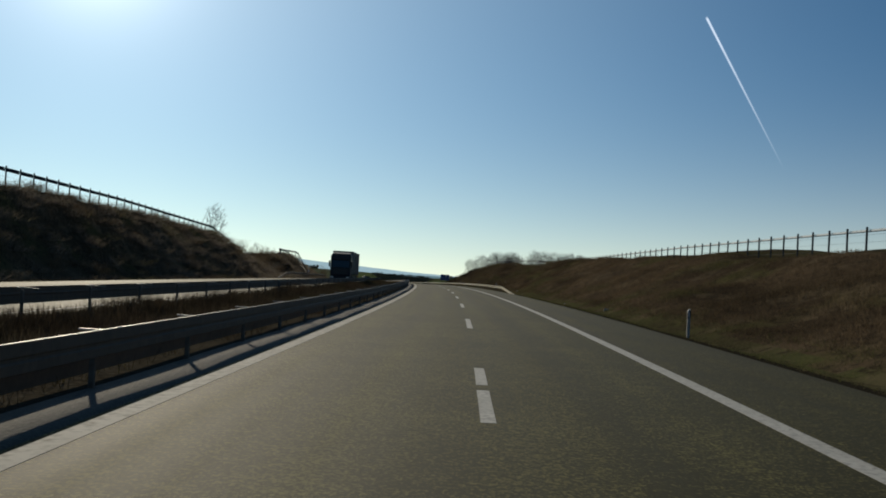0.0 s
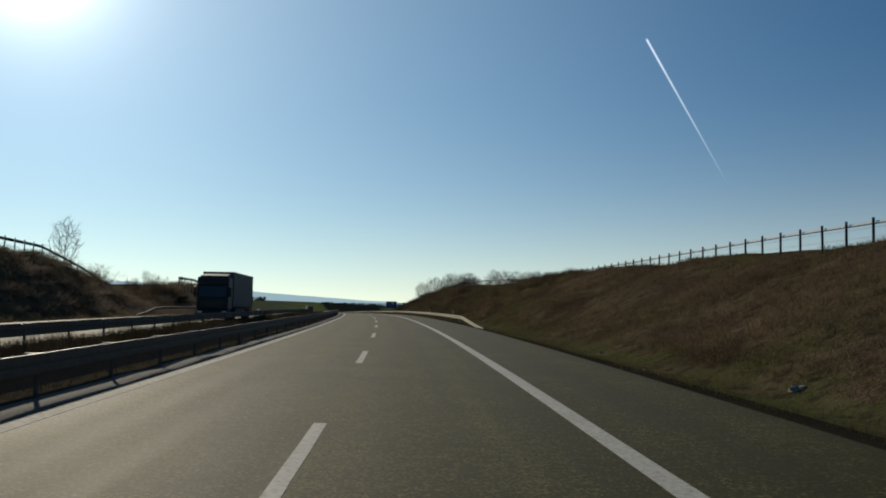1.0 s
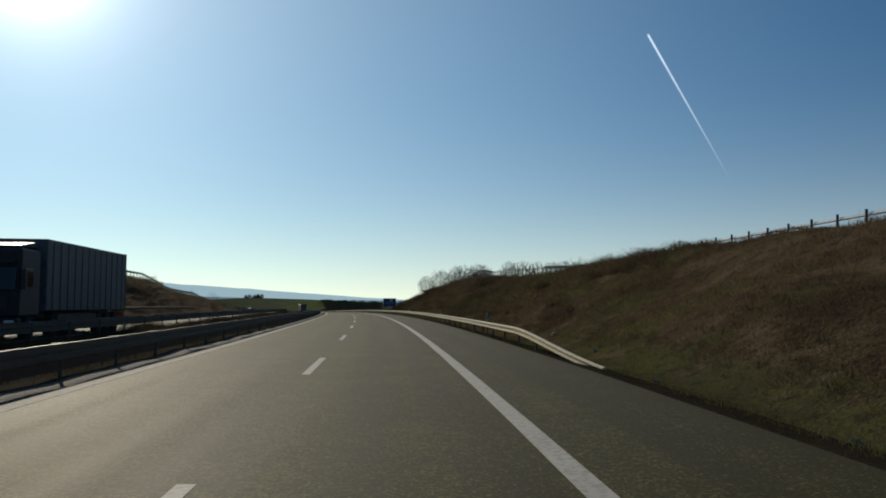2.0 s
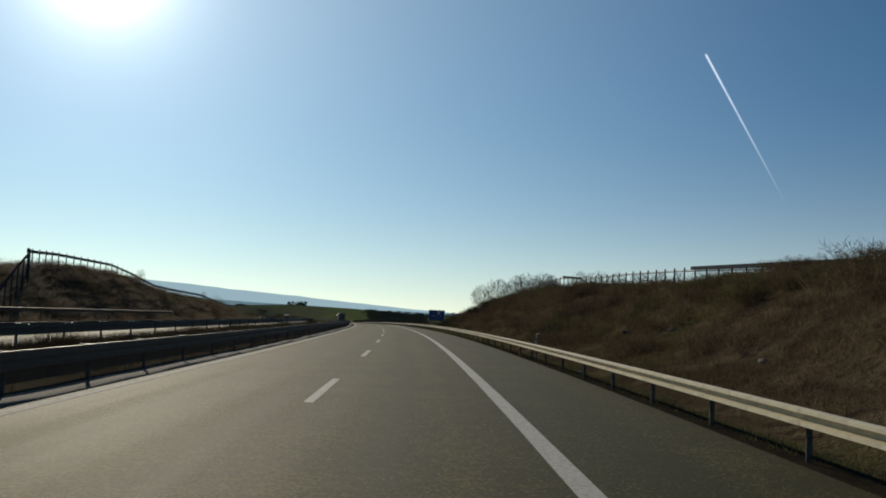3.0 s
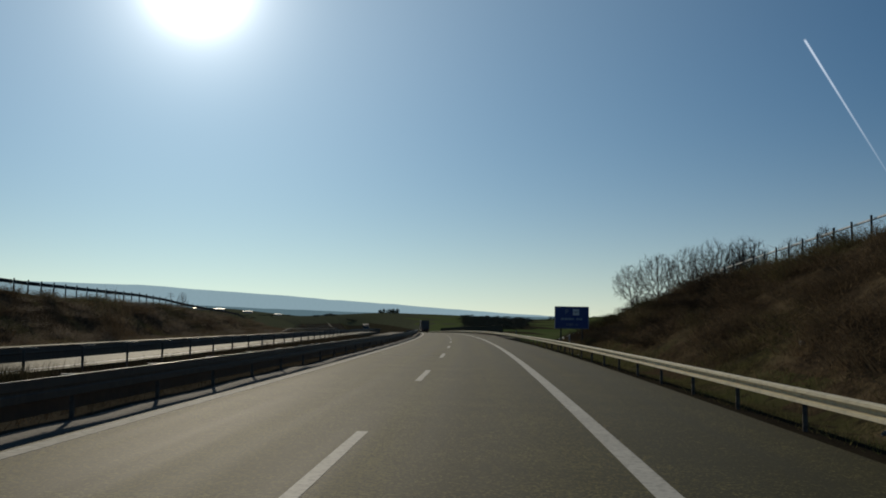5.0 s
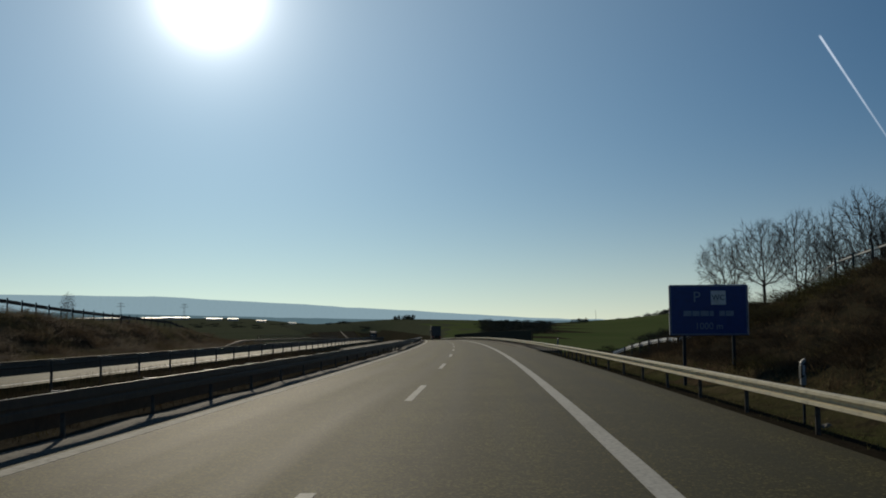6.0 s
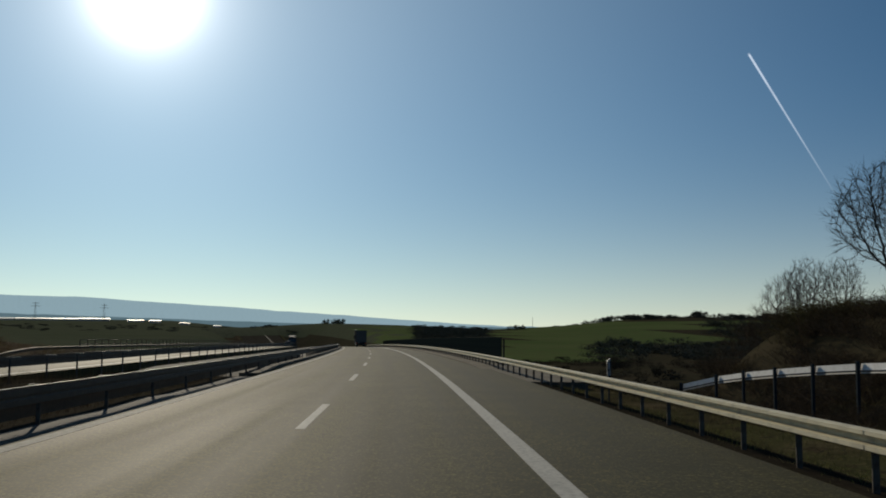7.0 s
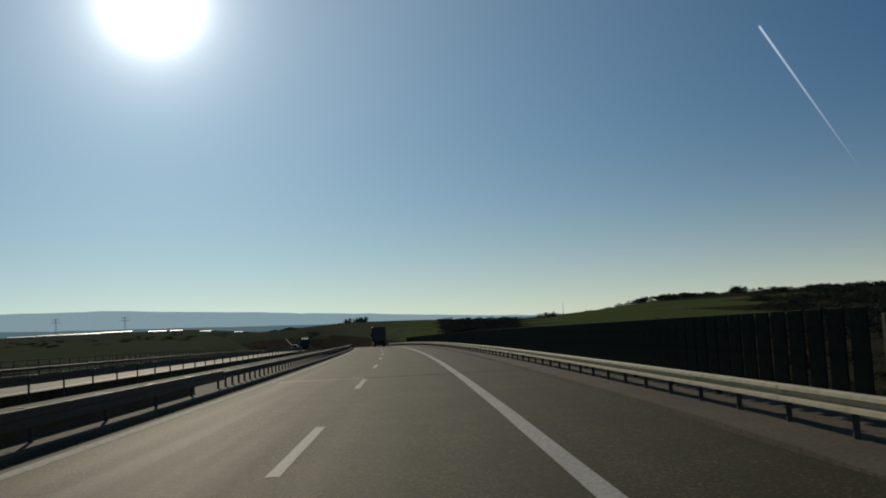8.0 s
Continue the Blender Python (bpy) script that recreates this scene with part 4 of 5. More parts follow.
def lorry(label, m, length, cab_mat, body_mat):
    """Local -y is its front."""
    root = thing("lorry", label, "lorry", m=m)
    bm = bmesh.new(); box(bm, -1.23, 1.23, 0.0, 2.15, 0.85, 3.45, 0.10)
    for v in bm.verts:
        if v.co.z > 2.0 and v.co.y < 0.5: v.co.y += 0.22 * (v.co.z - 2.0) / 1.45
    part("cab", bm, cab_mat, root)
    bm = bmesh.new(); box(bm, -1.08, 1.08, -0.03, 0.05, 1.85, 2.75, 0.03)
    for v in bm.verts: v.co.y += 0.14 * (v.co.z - 1.85) + 0.0
    part("windscreen", bm, GLASS, root, "dark windscreen")
    part("grille", boxed(-0.85, 0.85, -0.04, 0.05, 1.05, 1.65, bevel=0.03), BLACK, root)
    part("bumper", boxed(-1.24, 1.24, -0.10, 0.35, 0.35, 0.85, bevel=0.06), cab_mat, root)
    for x in (-0.95, 0.95):
        part("headlight", boxed(x - 0.18, x + 0.18, -0.125, -0.09, 0.58, 0.76, bevel=0.02), WHITE, root, "clear headlight")
        part("mirror", boxed(x * 1.42 - 0.10, x * 1.42 + 0.10, 0.05, 0.18, 1.9, 2.65, bevel=0.03), BLACK, root)
        part("side_window", boxed(x * 1.30 - 0.012, x * 1.30 + 0.012, 0.55, 1.35, 2.0, 2.7, bevel=0.01), GLASS, root)
    bm = bmesh.new(); box(bm, -1.1, 1.1, 0.5, 2.1, 3.46, 3.75, 0.08)
    for v in bm.verts:
        if v.co.y < 1.2 and v.co.z > 3.6: v.co.z -= 0.2
    part("wind_deflector", bm, cab_mat, root)
    part("sun_visor", boxed(-1.05, 1.05, -0.02, 0.22, 2.86, 2.98, bevel=0.02), BLACK, root)
    part("chassis", boxed(-0.5, 0.5, 0.8, length - 0.3, 0.75, 1.05, bevel=0.02), BLACK, root)
    box_bm = bmesh.new(); box(box_bm, -1.26, 1.26, 2.75, length, 1.1, 3.95, 0.03)
    trailer = part("trailer_box", box_bm, body_mat, root, "grey curtain-sided trailer box")
    strap_me = data_of("strap", boxed(-0.012, 0.012, -0.025, 0.025, 1.12, 3.85), BLACK)
    k = 3.4
    while k < length - 0.3:
        for x in (-1.274, 1.274): twin("strap", strap_me, pose(x, k, 0), trailer, "dark tensioning strap")
        k += 0.9
    part("rear_frame", boxed(-1.28, 1.28, length + 0.002, length + 0.06, 1.05, 3.97, bevel=0.02), CAB, root)
    part("door_panel", boxed(-1.2, 1.2, length + 0.062, length + 0.09, 1.15, 3.85, bevel=0.02), REAR, root)
    part("rear_bumper", boxed(-1.2, 1.2, length - 0.2, length, 0.45, 0.62, bevel=0.02), BLACK, root)
    for x in (-1.0, 1.0):
        part("tail_light", boxed(x - 0.2, x + 0.2, length + 0.01, length + 0.06, 0.80, 0.98, bevel=0.01), RED, root, "red tail light")
        part("side_guard", boxed(x * 1.2 - 0.02, x * 1.2 + 0.02, 4.2, length - 4.6, 0.5, 0.95, bevel=0.01), ZINC_SHADED, root)
        for y in (1.35, 4.0, length - 3.9, length - 2.6, length - 1.3):
            wheel("wheel", root, x, y, 0.5, 0.34, ZINC)
    return root
def car(label, m, paint):
    root = thing("car", label, "car", m=m)
    bm = bmesh.new(); box(bm, -0.88, 0.88, -2.15, 2.15, 0.28, 0.92, 0.12); part("body", bm, paint, root)
    bm = bmesh.new(); box(bm, -0.76, 0.76, -1.05, 1.85, 0.9, 1.46, 0.10)
    for v in bm.verts:
        if v.co.z > 1.2: v.co.x *= 0.82; v.co.y = v.co.y * 0.72 + 0.2
    part("cabin", bm, GLASS, root, "dark glazed cabin")
    part("roof", boxed(-0.56, 0.56, -0.5, 1.5, 1.463, 1.50, bevel=0.02), paint, root)
    for x in (-0.62, 0.62):
        part("headlight", boxed(x - 0.16, x + 0.16, -2.18, -2.12, 0.6, 0.75, bevel=0.02), WHITE, root, "bright headlight")
        part("tail_light", boxed(x - 0.16, x + 0.16, 2.12, 2.18, 0.65, 0.8, bevel=0.02), RED, root, "red tail light")
    for x in (-0.8, 0.8):
        for y in (-1.35, 1.35): wheel("wheel", root, x, y, 0.32, 0.2, ZINC)
    return root
lorry("dark lorry with grey curtain trailer on the opposite carriageway", F(101.0, -12.9, -0.03), 14.0, CAB, TARP)
lorry("dark lorry driving ahead in the slow lane", F(482.0, 1.0, 0.0, math.pi) @ Matrix.Translation((0, -14, 0)), 14.0, CAB, TARP)
lorry("distant lorry on the opposite carriageway", F(590.0, -17.5, -0.03), 14.0, CAB, TARP)
car("distant silver car on the opposite carriageway", F(522.0, -18.0, -0.03), CAR)

# ---------------------------------------------------------------- plants
def on_ground(s, u):
    p = P(s, u)
    return Vector((p.x, p.y, height(s, u, p.x, p.y)[0]))
def tree_meshes(seed, tall, bole, wide, stems=1, lean=0.0, tips=620):
    """A bare broadleaf tree, grown towards points strewn through its crown: trunk and limbs in one mesh, twigs in another."""
    g = np.random.default_rng(seed)
    pts = []
    while len(pts) < tips:
        p = g.uniform(-1, 1, 3)
        q = np.array([p[0], p[1], p[2] * 1.0])
        d = np.linalg.norm(q)
        if d > 1 or d < 0.3 or (p[2] < -0.25 and math.hypot(p[0], p[1]) < 0.35): continue
        lump = 0.86 + 0.2 * math.sin(5 * math.atan2(p[1], p[0]) + seed) * math.cos(4 * p[2] + seed)
        half = (tall - bole) / 2
        pts.append([p[0] * wide * lump + lean * tall * 0.30, p[1] * wide * lump, bole + half + p[2] * half * (1.0 if p[2] > 0 else 0.9)])
    pts = np.array(pts)
    node, par = [], []
    for k in range(stems):
        a = 6.28 * k / stems + seed
        p, last = np.array([0.18 * math.cos(a), 0.18 * math.sin(a), -0.4]) if stems > 1 else np.array([0, 0, -0.4]), -1
        out = np.array([math.cos(a) * 0.16, math.sin(a) * 0.16, 1]) if stems > 1 else np.array([0.02, 0.01, 1])
        out = out + np.array([lean * 0.5, 0, 0])
        while p[2] < bole * 0.9:
            node.append(p); par.append(last); last = len(node) - 1
            p = p + out / np.linalg.norm(out) * 0.35 + g.normal(0, 0.015, 3)
    step, alive = 0.30, np.ones(len(pts), bool)
    arr = np.array(node)
    near = np.full(len(pts), 1e9); who = np.zeros(len(pts), int)
    fresh = 0
    for _ in range(120):
        d = np.linalg.norm(pts[:, None] - arr[None, fresh:], axis=2)
        j = d.argmin(1); m = d[np.arange(len(pts)), j]
        better = m < near; near[better] = m[better]; who[better] = j[better] + fresh
        alive &= near > 0.38
        if not alive.any(): break
        fresh = len(arr); grown = []
        for w in np.unique(who[alive]):
            way = pts[alive & (who == w)] - arr[w]
            way = (way / np.linalg.norm(way, axis=1)[:, None]).mean(0) + g.normal(0, 0.06, 3) + np.array([0, 0, 0.16])
            if par[w] >= 0: way = way + (arr[w] - arr[par[w]]) / step * 0.30
            if np.linalg.norm(way) < 1e-3: continue
            tip = arr[w] + way / np.linalg.norm(way) * step
            if np.linalg.norm(arr - tip, axis=1).min() < 0.16: continue          # no knots
            grown.append(tip); par.append(int(w))
        if not grown: break
        arr = np.concatenate([arr, np.array(grown)])
    n = len(arr)
    up = np.array([max(q, 0) for q in par])
    for _ in range(3):                                # limbs draw themselves straight
        kid, count = np.zeros((n, 3)), np.zeros(n)
        np.add.at(kid, up, arr); np.add.at(count, up, 1)
        inner_ = (count > 0) & (np.array(par) >= 0)
        arr[inner_] = 0.4 * arr[inner_] + 0.3 * arr[up[inner_]] + 0.3 * kid[inner_] / count[inner_][:, None]
    area = np.zeros(n); kids = np.zeros(n, int)
    for i in range(n - 1, -1, -1):
        if kids[i] == 0: area[i] = 0.011 ** 2.2
        if par[i] >= 0: area[par[i]] += area[i]; kids[par[i]] += 1
    rad = area ** (1 / 2.2)
    tv, tf, cv, cf = [], [], [], []
    for i in range(n):
        if par[i] < 0: continue
        a, b = Vector(arr[par[i]]), Vector(arr[i])
        thick = rad[i] > 0.045
        ra = min(rad[par[i]], rad[i] * 1.35)
        if thick: tube(tv, tf, a, b, ra, rad[i], 6)
        else: tube(cv, cf, a, b, ra, rad[i], 3)
        if rad[i] < 0.035:
            for _ in range(6 if kids[i] == 0 else 4):
                d = ((b - a).normalized() + Vector(g.normal(0, 0.45, 3)) + Vector((0, 0, 0.2))).normalized()
                q = b + d * g.uniform(0.35, 1.0)
                w = d.cross(Vector(g.normal(0, 1, 3))).normalized() * 0.011
                k = len(cv); cv.extend([b - w, b + w, q]); cf.append((k, k + 1, k + 2))
    a = bpy.data.meshes.new("trunk"); a.from_pydata(tv, [], tf); a.materials.append(BARK); a.update()
    b = bpy.data.meshes.new("crown"); b.from_pydata(cv, [], cf); b.materials.append(TWIG); b.update()
    return a, b
KINDS = [tree_meshes(3, 10.0, 2.2, 4.0, 1, 0.0, 2000), tree_meshes(11, 10.0, 2.0, 3.2, 2, 0.0, 1700), tree_meshes(23, 7.0, 0.9, 2.9, 2, 0.0, 1300), tree_meshes(31, 9.0, 2.2, 3.2, 2, -0.6, 1600), tree_meshes(47, 9.0, 1.6, 2.3, 1, 0.0, 420),
         tree_meshes(53, 9.0, 1.5, 3.3, 3, 0.0, 1500)]
TALL = (10.0, 10.0, 7.0, 9.0, 9.0, 9.0)
def tree(kind, p, scale, turn, label="bare leafless deciduous tree with fine dark twigs", group="bare trees"):
    root = thing("tree", label, "tree", group, m=Matrix.LocRotScale(p, Euler((0, 0, turn)), (scale, scale, scale)))
    for name, me in zip(("trunk", "crown"), KINDS[kind]):
        twin(name, me, Matrix(), root)
    return root
def top_tree(kind, s, u, top, turn=None, base=None):
    p = on_ground(s, u)
    if base is not None: p.z = zr(s) + base
    tree(kind, p, max(0.3, (zr(s) + top - p.z) / TALL[kind]), rng.uniform(0, 6.28) if turn is None else turn)
# the group behind the fence near the bridge
for k, s, u, top, turn in ((3, 297.8, 24.0, 9.5, -0.51), (0, 300.5, 27.2, 11.2, 1.0), (1, 304.3, 32.0, 12.4, None), (0, 289.4, 31.8, 12.0, None), (1, 287, 34.5, 12.0, None),
                           (1, 310, 37.0, 11.6, None), (5, 317.3, 28.6, 6.9, 0.4), (5, 320.8, 29.0, 6.3, 2.1), (5, 314, 29.3, 6.7, 4.0), (1, 296, 37.5, 12.4, None), (0, 308, 41.0, 12.0, None)):
    top_tree(k, s, u, top, turn)
# rounded crowns far behind the bank's crest
for k, s, u, top in ((1, 303, 46, 13.8), (0, 286, 45, 12.9), (1, 279, 47, 12.4), (0, 262, 46, 11.6), (2, 249, 45, 11.1), (2, 243, 46, 10.6), (2, 247, 27, 8.9)):
    top_tree(k, s, u, top)
for k, s, u, top in ((4, 141, -37.0, 11.5), (4, 133, -43.0, 8.6), (4, 124, -40.5, 8.6), (4, 112, -39.0, 8.2), (2, 150, -38.0, 5.6), (2, 157, -33.0, 4.2), (4, 244, -36, 6.9), (4, 181, -36, 6.8), (4, 305, -36, 5.4)):
    top_tree(k, s, u, top)

def clump_mesh(seed, size, count, leaf):
    """An uneven bush: many small crossed leaf blades in lumps."""
    r = random.Random(seed)
    v, f = [], []
    lumps = [(Vector((r.gauss(0, .42), r.gauss(0, .42), r.uniform(.15, .75))), r.uniform(.22, .42)) for _ in range(7)]
    for _ in range(count):
        c, rad = r.choice(lumps)
        d = Vector((r.gauss(0, 1), r.gauss(0, 1), r.gauss(0, 1))).normalized() * rad * r.uniform(.5, 1.08)
        p = (c + d) * size
        if p.z < 0: p.z = -p.z * 0.3
        a = Vector((r.uniform(-1, 1), r.uniform(-1, 1), r.uniform(-.2, 1))).normalized() * leaf
        b = a.cross(Vector((r.uniform(-1, 1), r.uniform(-1, 1), r.uniform(-1, 1)))).normalized() * leaf * 0.45
        i = len(v); v += [p - b, p + a * 0.6 - b * 0.1, p + a, p + b]; f.append((i, i + 1, i + 2, i + 3))
    me = bpy.data.meshes.new("foliage"); me.from_pydata(v, [], f); me.materials.append(LEAF); me.update()
    return me
BUSHES = [clump_mesh(5, 1.0, 1500, 0.10), clump_mesh(8, 1.0, 1500, 0.10), clump_mesh(9, 1.0, 1100, 0.14)]
def brush_mesh(seed, count):
    """Bare brushwood: thin stems that fan out from a few roots, each with side twigs."""
    r = random.Random(seed)
    v, f = [], []
    def stick(a, b, w):
        side = (b - a).cross(Vector((r.gauss(0, 1), r.gauss(0, 1), r.gauss(0, 1)))).normalized() * w
        i = len(v); v.extend([a - side, a + side, b]); f.append((i, i + 1, i + 2))
    for _ in range(count):
        a = Vector((r.gauss(0, .30), r.gauss(0, .30), -.05))
        d = Vector((a.x * 1.1 + r.gauss(0, .28), a.y * 1.1 + r.gauss(0, .28), 1)).normalized()
        h = r.uniform(.35, 1.0)
        b = a + d * h
        stick(a, b, 0.010)
        for _ in range(5):
            p = a.lerp(b, r.uniform(.35, .95))
            stick(p, p + Vector((r.gauss(0, .6), r.gauss(0, .6), r.uniform(.3, 1))).normalized() * h * r.uniform(.15, .35), 0.007)
    me = bpy.data.meshes.new("brushwood"); me.from_pydata(v, [], f); me.materials.append(BRUSH); me.update()
    return me
BRUSH = lets_light(turf("brushwood", 0.35, 0.0, 0.8, 1.5), 0.3)
# paled copy of the brushwood, lifting the shaded left bank by its colour
BRUSH_LIFTED = lets_light(turf("shade_lift_brushwood", 0.25, 0.0, 0.6, 1.05, (0.17, 0.145, 0.115), (0.13, 0.11, 0.088)), 0.5)
BRUSH_DARK = lets_light(turf("dark_brushwood", 0.35, 0.0, 0.4, 1.1, (0.050, 0.040, 0.030), (0.034, 0.028, 0.021)), 0.2)
BRUSHES = [brush_mesh(31, 130), brush_mesh(32, 110), brush_mesh(33, 150)]
def brush(p, w, h, label="bare brown brushwood on the bank", group="bank bushes"):
    root = thing("bush", label, "bush", group, m=Matrix.LocRotScale(p, Euler((0, 0, rng.uniform(0, 6.28))), (w, w, h)))
    twin("brushwood", rng.choice(BRUSHES), Matrix(), root)
    return root
def bush(p, w, h, label="dark leafless thorn bush", group="bushes"):
    root = thing("bush", label, "bush", group, m=Matrix.LocRotScale(p, Euler((0, 0, rng.uniform(0, 6.28))), (w, w, h)))
    twin("foliage", rng.choice(BUSHES), Matrix(), root)
    return root
def thicket(spots, name, label, kinds=None, corners=4, material=None):
    """Woods and scrub that nobody could count: many clumps in one mesh."""
    allv, allf, base = [], [], 0
    for p, w, h in spots:
        src = rng.choice(kinds or BUSHES)
        co = np.empty(len(src.vertices) * 3); src.vertices.foreach_get("co", co); co = co.reshape(-1, 3)[:1680]
        a = rng.uniform(0, 6.28); ca, sa = math.cos(a), math.sin(a)
        x, y, z = co[:, 0] * w, co[:, 1] * w, co[:, 2] * h
        allv.append(np.stack([x * ca - y * sa + p.x, x * sa + y * ca + p.y, z + p.z], 1))
        k = len(co) // corners
        allf.append(np.arange(k * corners).reshape(-1, corners) + base); base += len(co)
    me = bpy.data.meshes.new(name); me.from_pydata(np.concatenate(allv).tolist(), [], np.concatenate(allf).tolist()); me.materials.append(material or LEAF); me.update()
    return tagged(new(name, me), label, "wood", kind="stuff")
# along the banks' crests and in the gap on the left
for i in range(70):
    s = rng.uniform(116, 258); u = rng.uniform(16.0, 20.4)
    brush(on_ground(s, u), rng.uniform(.7, 1.5), rng.uniform(.35, .8))
for i in range(16):
    s = rng.uniform(116, 150); u = rng.uniform(17.5, 20.6)
    brush(on_ground(s, u), rng.uniform(.9, 1.6), rng.uniform(.35, .6), "tall bare brushwood on the bank's crest")
for i in range(30):
    s = rng.uniform(136, 178); u = rng.uniform(-46, -29)
    brush(on_ground(s, u), rng.uniform(1.6, 3.2), rng.uniform(1.4, 3.2), "dark bare bush in the gap between banks")
for i in range(16):
    s = rng.uniform(138, 172); u = rng.uniform(-44, -29)
    bush(on_ground(s, u), rng.uniform(1.0, 2.0), rng.uniform(.7, 1.5), "dark low thorn bush in the gap between banks", "bank bushes")
for i in range(90):
    s = rng.uniform(170, 370); u = rng.uniform(-36, -25.5)
    brush(on_ground(s, u), rng.uniform(.9, 2.0), rng.uniform(.5, 1.3))
for i in range(60):
    s = rng.uniform(-10, 140); u = rng.uniform(-34, -26)
    brush(on_ground(s, u), rng.uniform(.7, 1.5), rng.uniform(.4, .9))
brush(on_ground(250.5, -25.4), 1.3, 4.6, "thin bare sapling on the bank", "")
# brown brushwood over the slopes of the cutting
thicket([(on_ground(s, u), rng.uniform(.9, 1.8), rng.uniform(.5, 1.1)) for s, u in [(118 + 122 * rng.random() ** 0.8, rng.uniform(10.4, 19.0)) for _ in range(430)]], "scrub", "brown bare brushwood over the slope of the cutting", BRUSHES, 3, BRUSH)
thicket([(on_ground(s, u), rng.uniform(.9, 1.8), rng.uniform(.3, .62)) for s, u in [(rng.uniform(226, 292), rng.uniform(10.2, 17.5)) for _ in range(330)]], "scrub", "dark bare brushwood near the bridge", BRUSHES, 3, BRUSH_DARK)
# added paled cover that brightens the bank facing away from the sun
thicket([(on_ground(s, u), rng.uniform(.9, 1.9), rng.uniform(.4, .95)) for s, u in [(rng.uniform(-5, 345), rng.uniform(-33.5, -25.6)) for _ in range(850)]], "scrub", "bare brushwood, paled in place of light, over the bank beyond the opposite carriageway", BRUSHES, 3, BRUSH_LIFTED)
# scrub on the slopes below the bridge
thicket([(on_ground(s, u), rng.uniform(1.4, 3.0), rng.uniform(.5, 1.3)) for s, u in [(rng.uniform(288, 312) if k % 5 else rng.uniform(312, 334), rng.uniform(13, 44)) for k in range(430)]], "scrub", "dark bare scrub on the knoll behind the fence", BRUSHES, 3, BRUSH_DARK)
thicket([(on_ground(s, u), rng.uniform(2.0, 4.5), rng.uniform(.8, 1.8)) for s, u in [(rng.uniform(335, 470), 12 + 60 * rng.random() ** 1.3) for _ in range(100)]], "scrub", "dark scrub on the slopes below the bridge")
thicket([(on_ground(s, u), rng.uniform(2.0, 4.5), rng.uniform(1.4, 2.4)) for s, u in [(rng.uniform(470, 640), rng.uniform(9.5, 26)) for _ in range(34)]], "scrub", "dark scrub beside the road past the bridge")
def polar(az, r):
    x, y = EYE0[0] + r * math.sin(radians(az)), EYE0[1] + r * math.cos(radians(az))
    y_s = float(np.interp(y, TY, TS)); x0 = float(np.interp(y_s, TS, TX))
    return Vector((x, y, height(y_s if y < 1200 else 1400, (x - x0) * math.cos(heading(y_s)), x, y)[0]))
# hedges and copses on the far hills
for az, r, w, h, n in ((-11.6, 940, 5, 5.5, 5), (-0.2, 900, 5, 5.5, 4), (10.9, 930, 7, 6.5, 4), (6.3, 930, 6, 4.5, 12), (5.0, 930, 4, 3.5, 8), (7.6, 940, 6, 4, 12), (9.4, 940, 6, 3, 10), (13.5, 930, 6, 4, 14), (17, 930, 7, 5, 14), (21, 930, 8, 5, 12), (3.0, 930, 3, 2.6, 6), (-16, 940, 5, 2.5, 8), (26, 900, 8, 5, 14)):
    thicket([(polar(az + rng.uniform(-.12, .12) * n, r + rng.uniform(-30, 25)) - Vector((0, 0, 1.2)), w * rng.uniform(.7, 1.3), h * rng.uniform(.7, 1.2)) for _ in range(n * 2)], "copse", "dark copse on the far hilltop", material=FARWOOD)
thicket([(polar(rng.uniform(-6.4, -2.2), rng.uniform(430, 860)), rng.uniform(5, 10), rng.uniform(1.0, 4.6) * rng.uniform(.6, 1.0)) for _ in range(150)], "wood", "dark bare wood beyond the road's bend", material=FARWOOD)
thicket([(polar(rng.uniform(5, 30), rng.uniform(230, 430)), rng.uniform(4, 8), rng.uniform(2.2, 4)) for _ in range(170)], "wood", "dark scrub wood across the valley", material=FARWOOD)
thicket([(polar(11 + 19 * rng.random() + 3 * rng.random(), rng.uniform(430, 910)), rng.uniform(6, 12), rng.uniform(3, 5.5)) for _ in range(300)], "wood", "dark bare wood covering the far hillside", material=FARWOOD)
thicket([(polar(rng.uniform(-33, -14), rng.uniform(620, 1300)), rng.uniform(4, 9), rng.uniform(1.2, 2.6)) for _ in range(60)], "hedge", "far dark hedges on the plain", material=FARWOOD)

def blades(name, label, spots, tall, width, material, per=5, lean=0.45, wide=0.2):
    """Uncounted stalks, joined: one tapered blade each, in tufts."""
    g = np.random.default_rng(len(spots) % 1000 + 3)
    root = np.repeat(np.array([tuple(p) for p, k in spots]), per, 0); size = np.repeat(np.array([k for p, k in spots]), per)
    n = len(root)
    root = root + np.stack([g.normal(0, wide, n), g.normal(0, wide, n), np.full(n, -0.05)], 1)
    t = g.uniform(0, 6.283, n); w = width * g.uniform(.6, 1.4, n)
    side = np.stack([np.cos(t) * w, np.sin(t) * w, np.zeros(n)], 1)
    h = tall * size * g.uniform(.4, 1.25, n)
    tip = root + np.stack([g.normal(0, lean, n) * h, g.normal(0, lean, n) * h, h], 1)
    v = np.stack([root - side, root + side, tip], 1).reshape(-1, 3)
    me = bpy.data.meshes.new(name)
    me.vertices.add(3 * n); me.vertices.foreach_set("co", v.ravel())
    me.loops.add(3 * n); me.loops.foreach_set("vertex_index", np.arange(3 * n))
    me.polygons.add(n); me.polygons.foreach_set("loop_start", np.arange(n) * 3)
    me.materials.append(material); me.update(calc_edges=True)
    return tagged(new(name, me), label, "grass", kind="stuff")
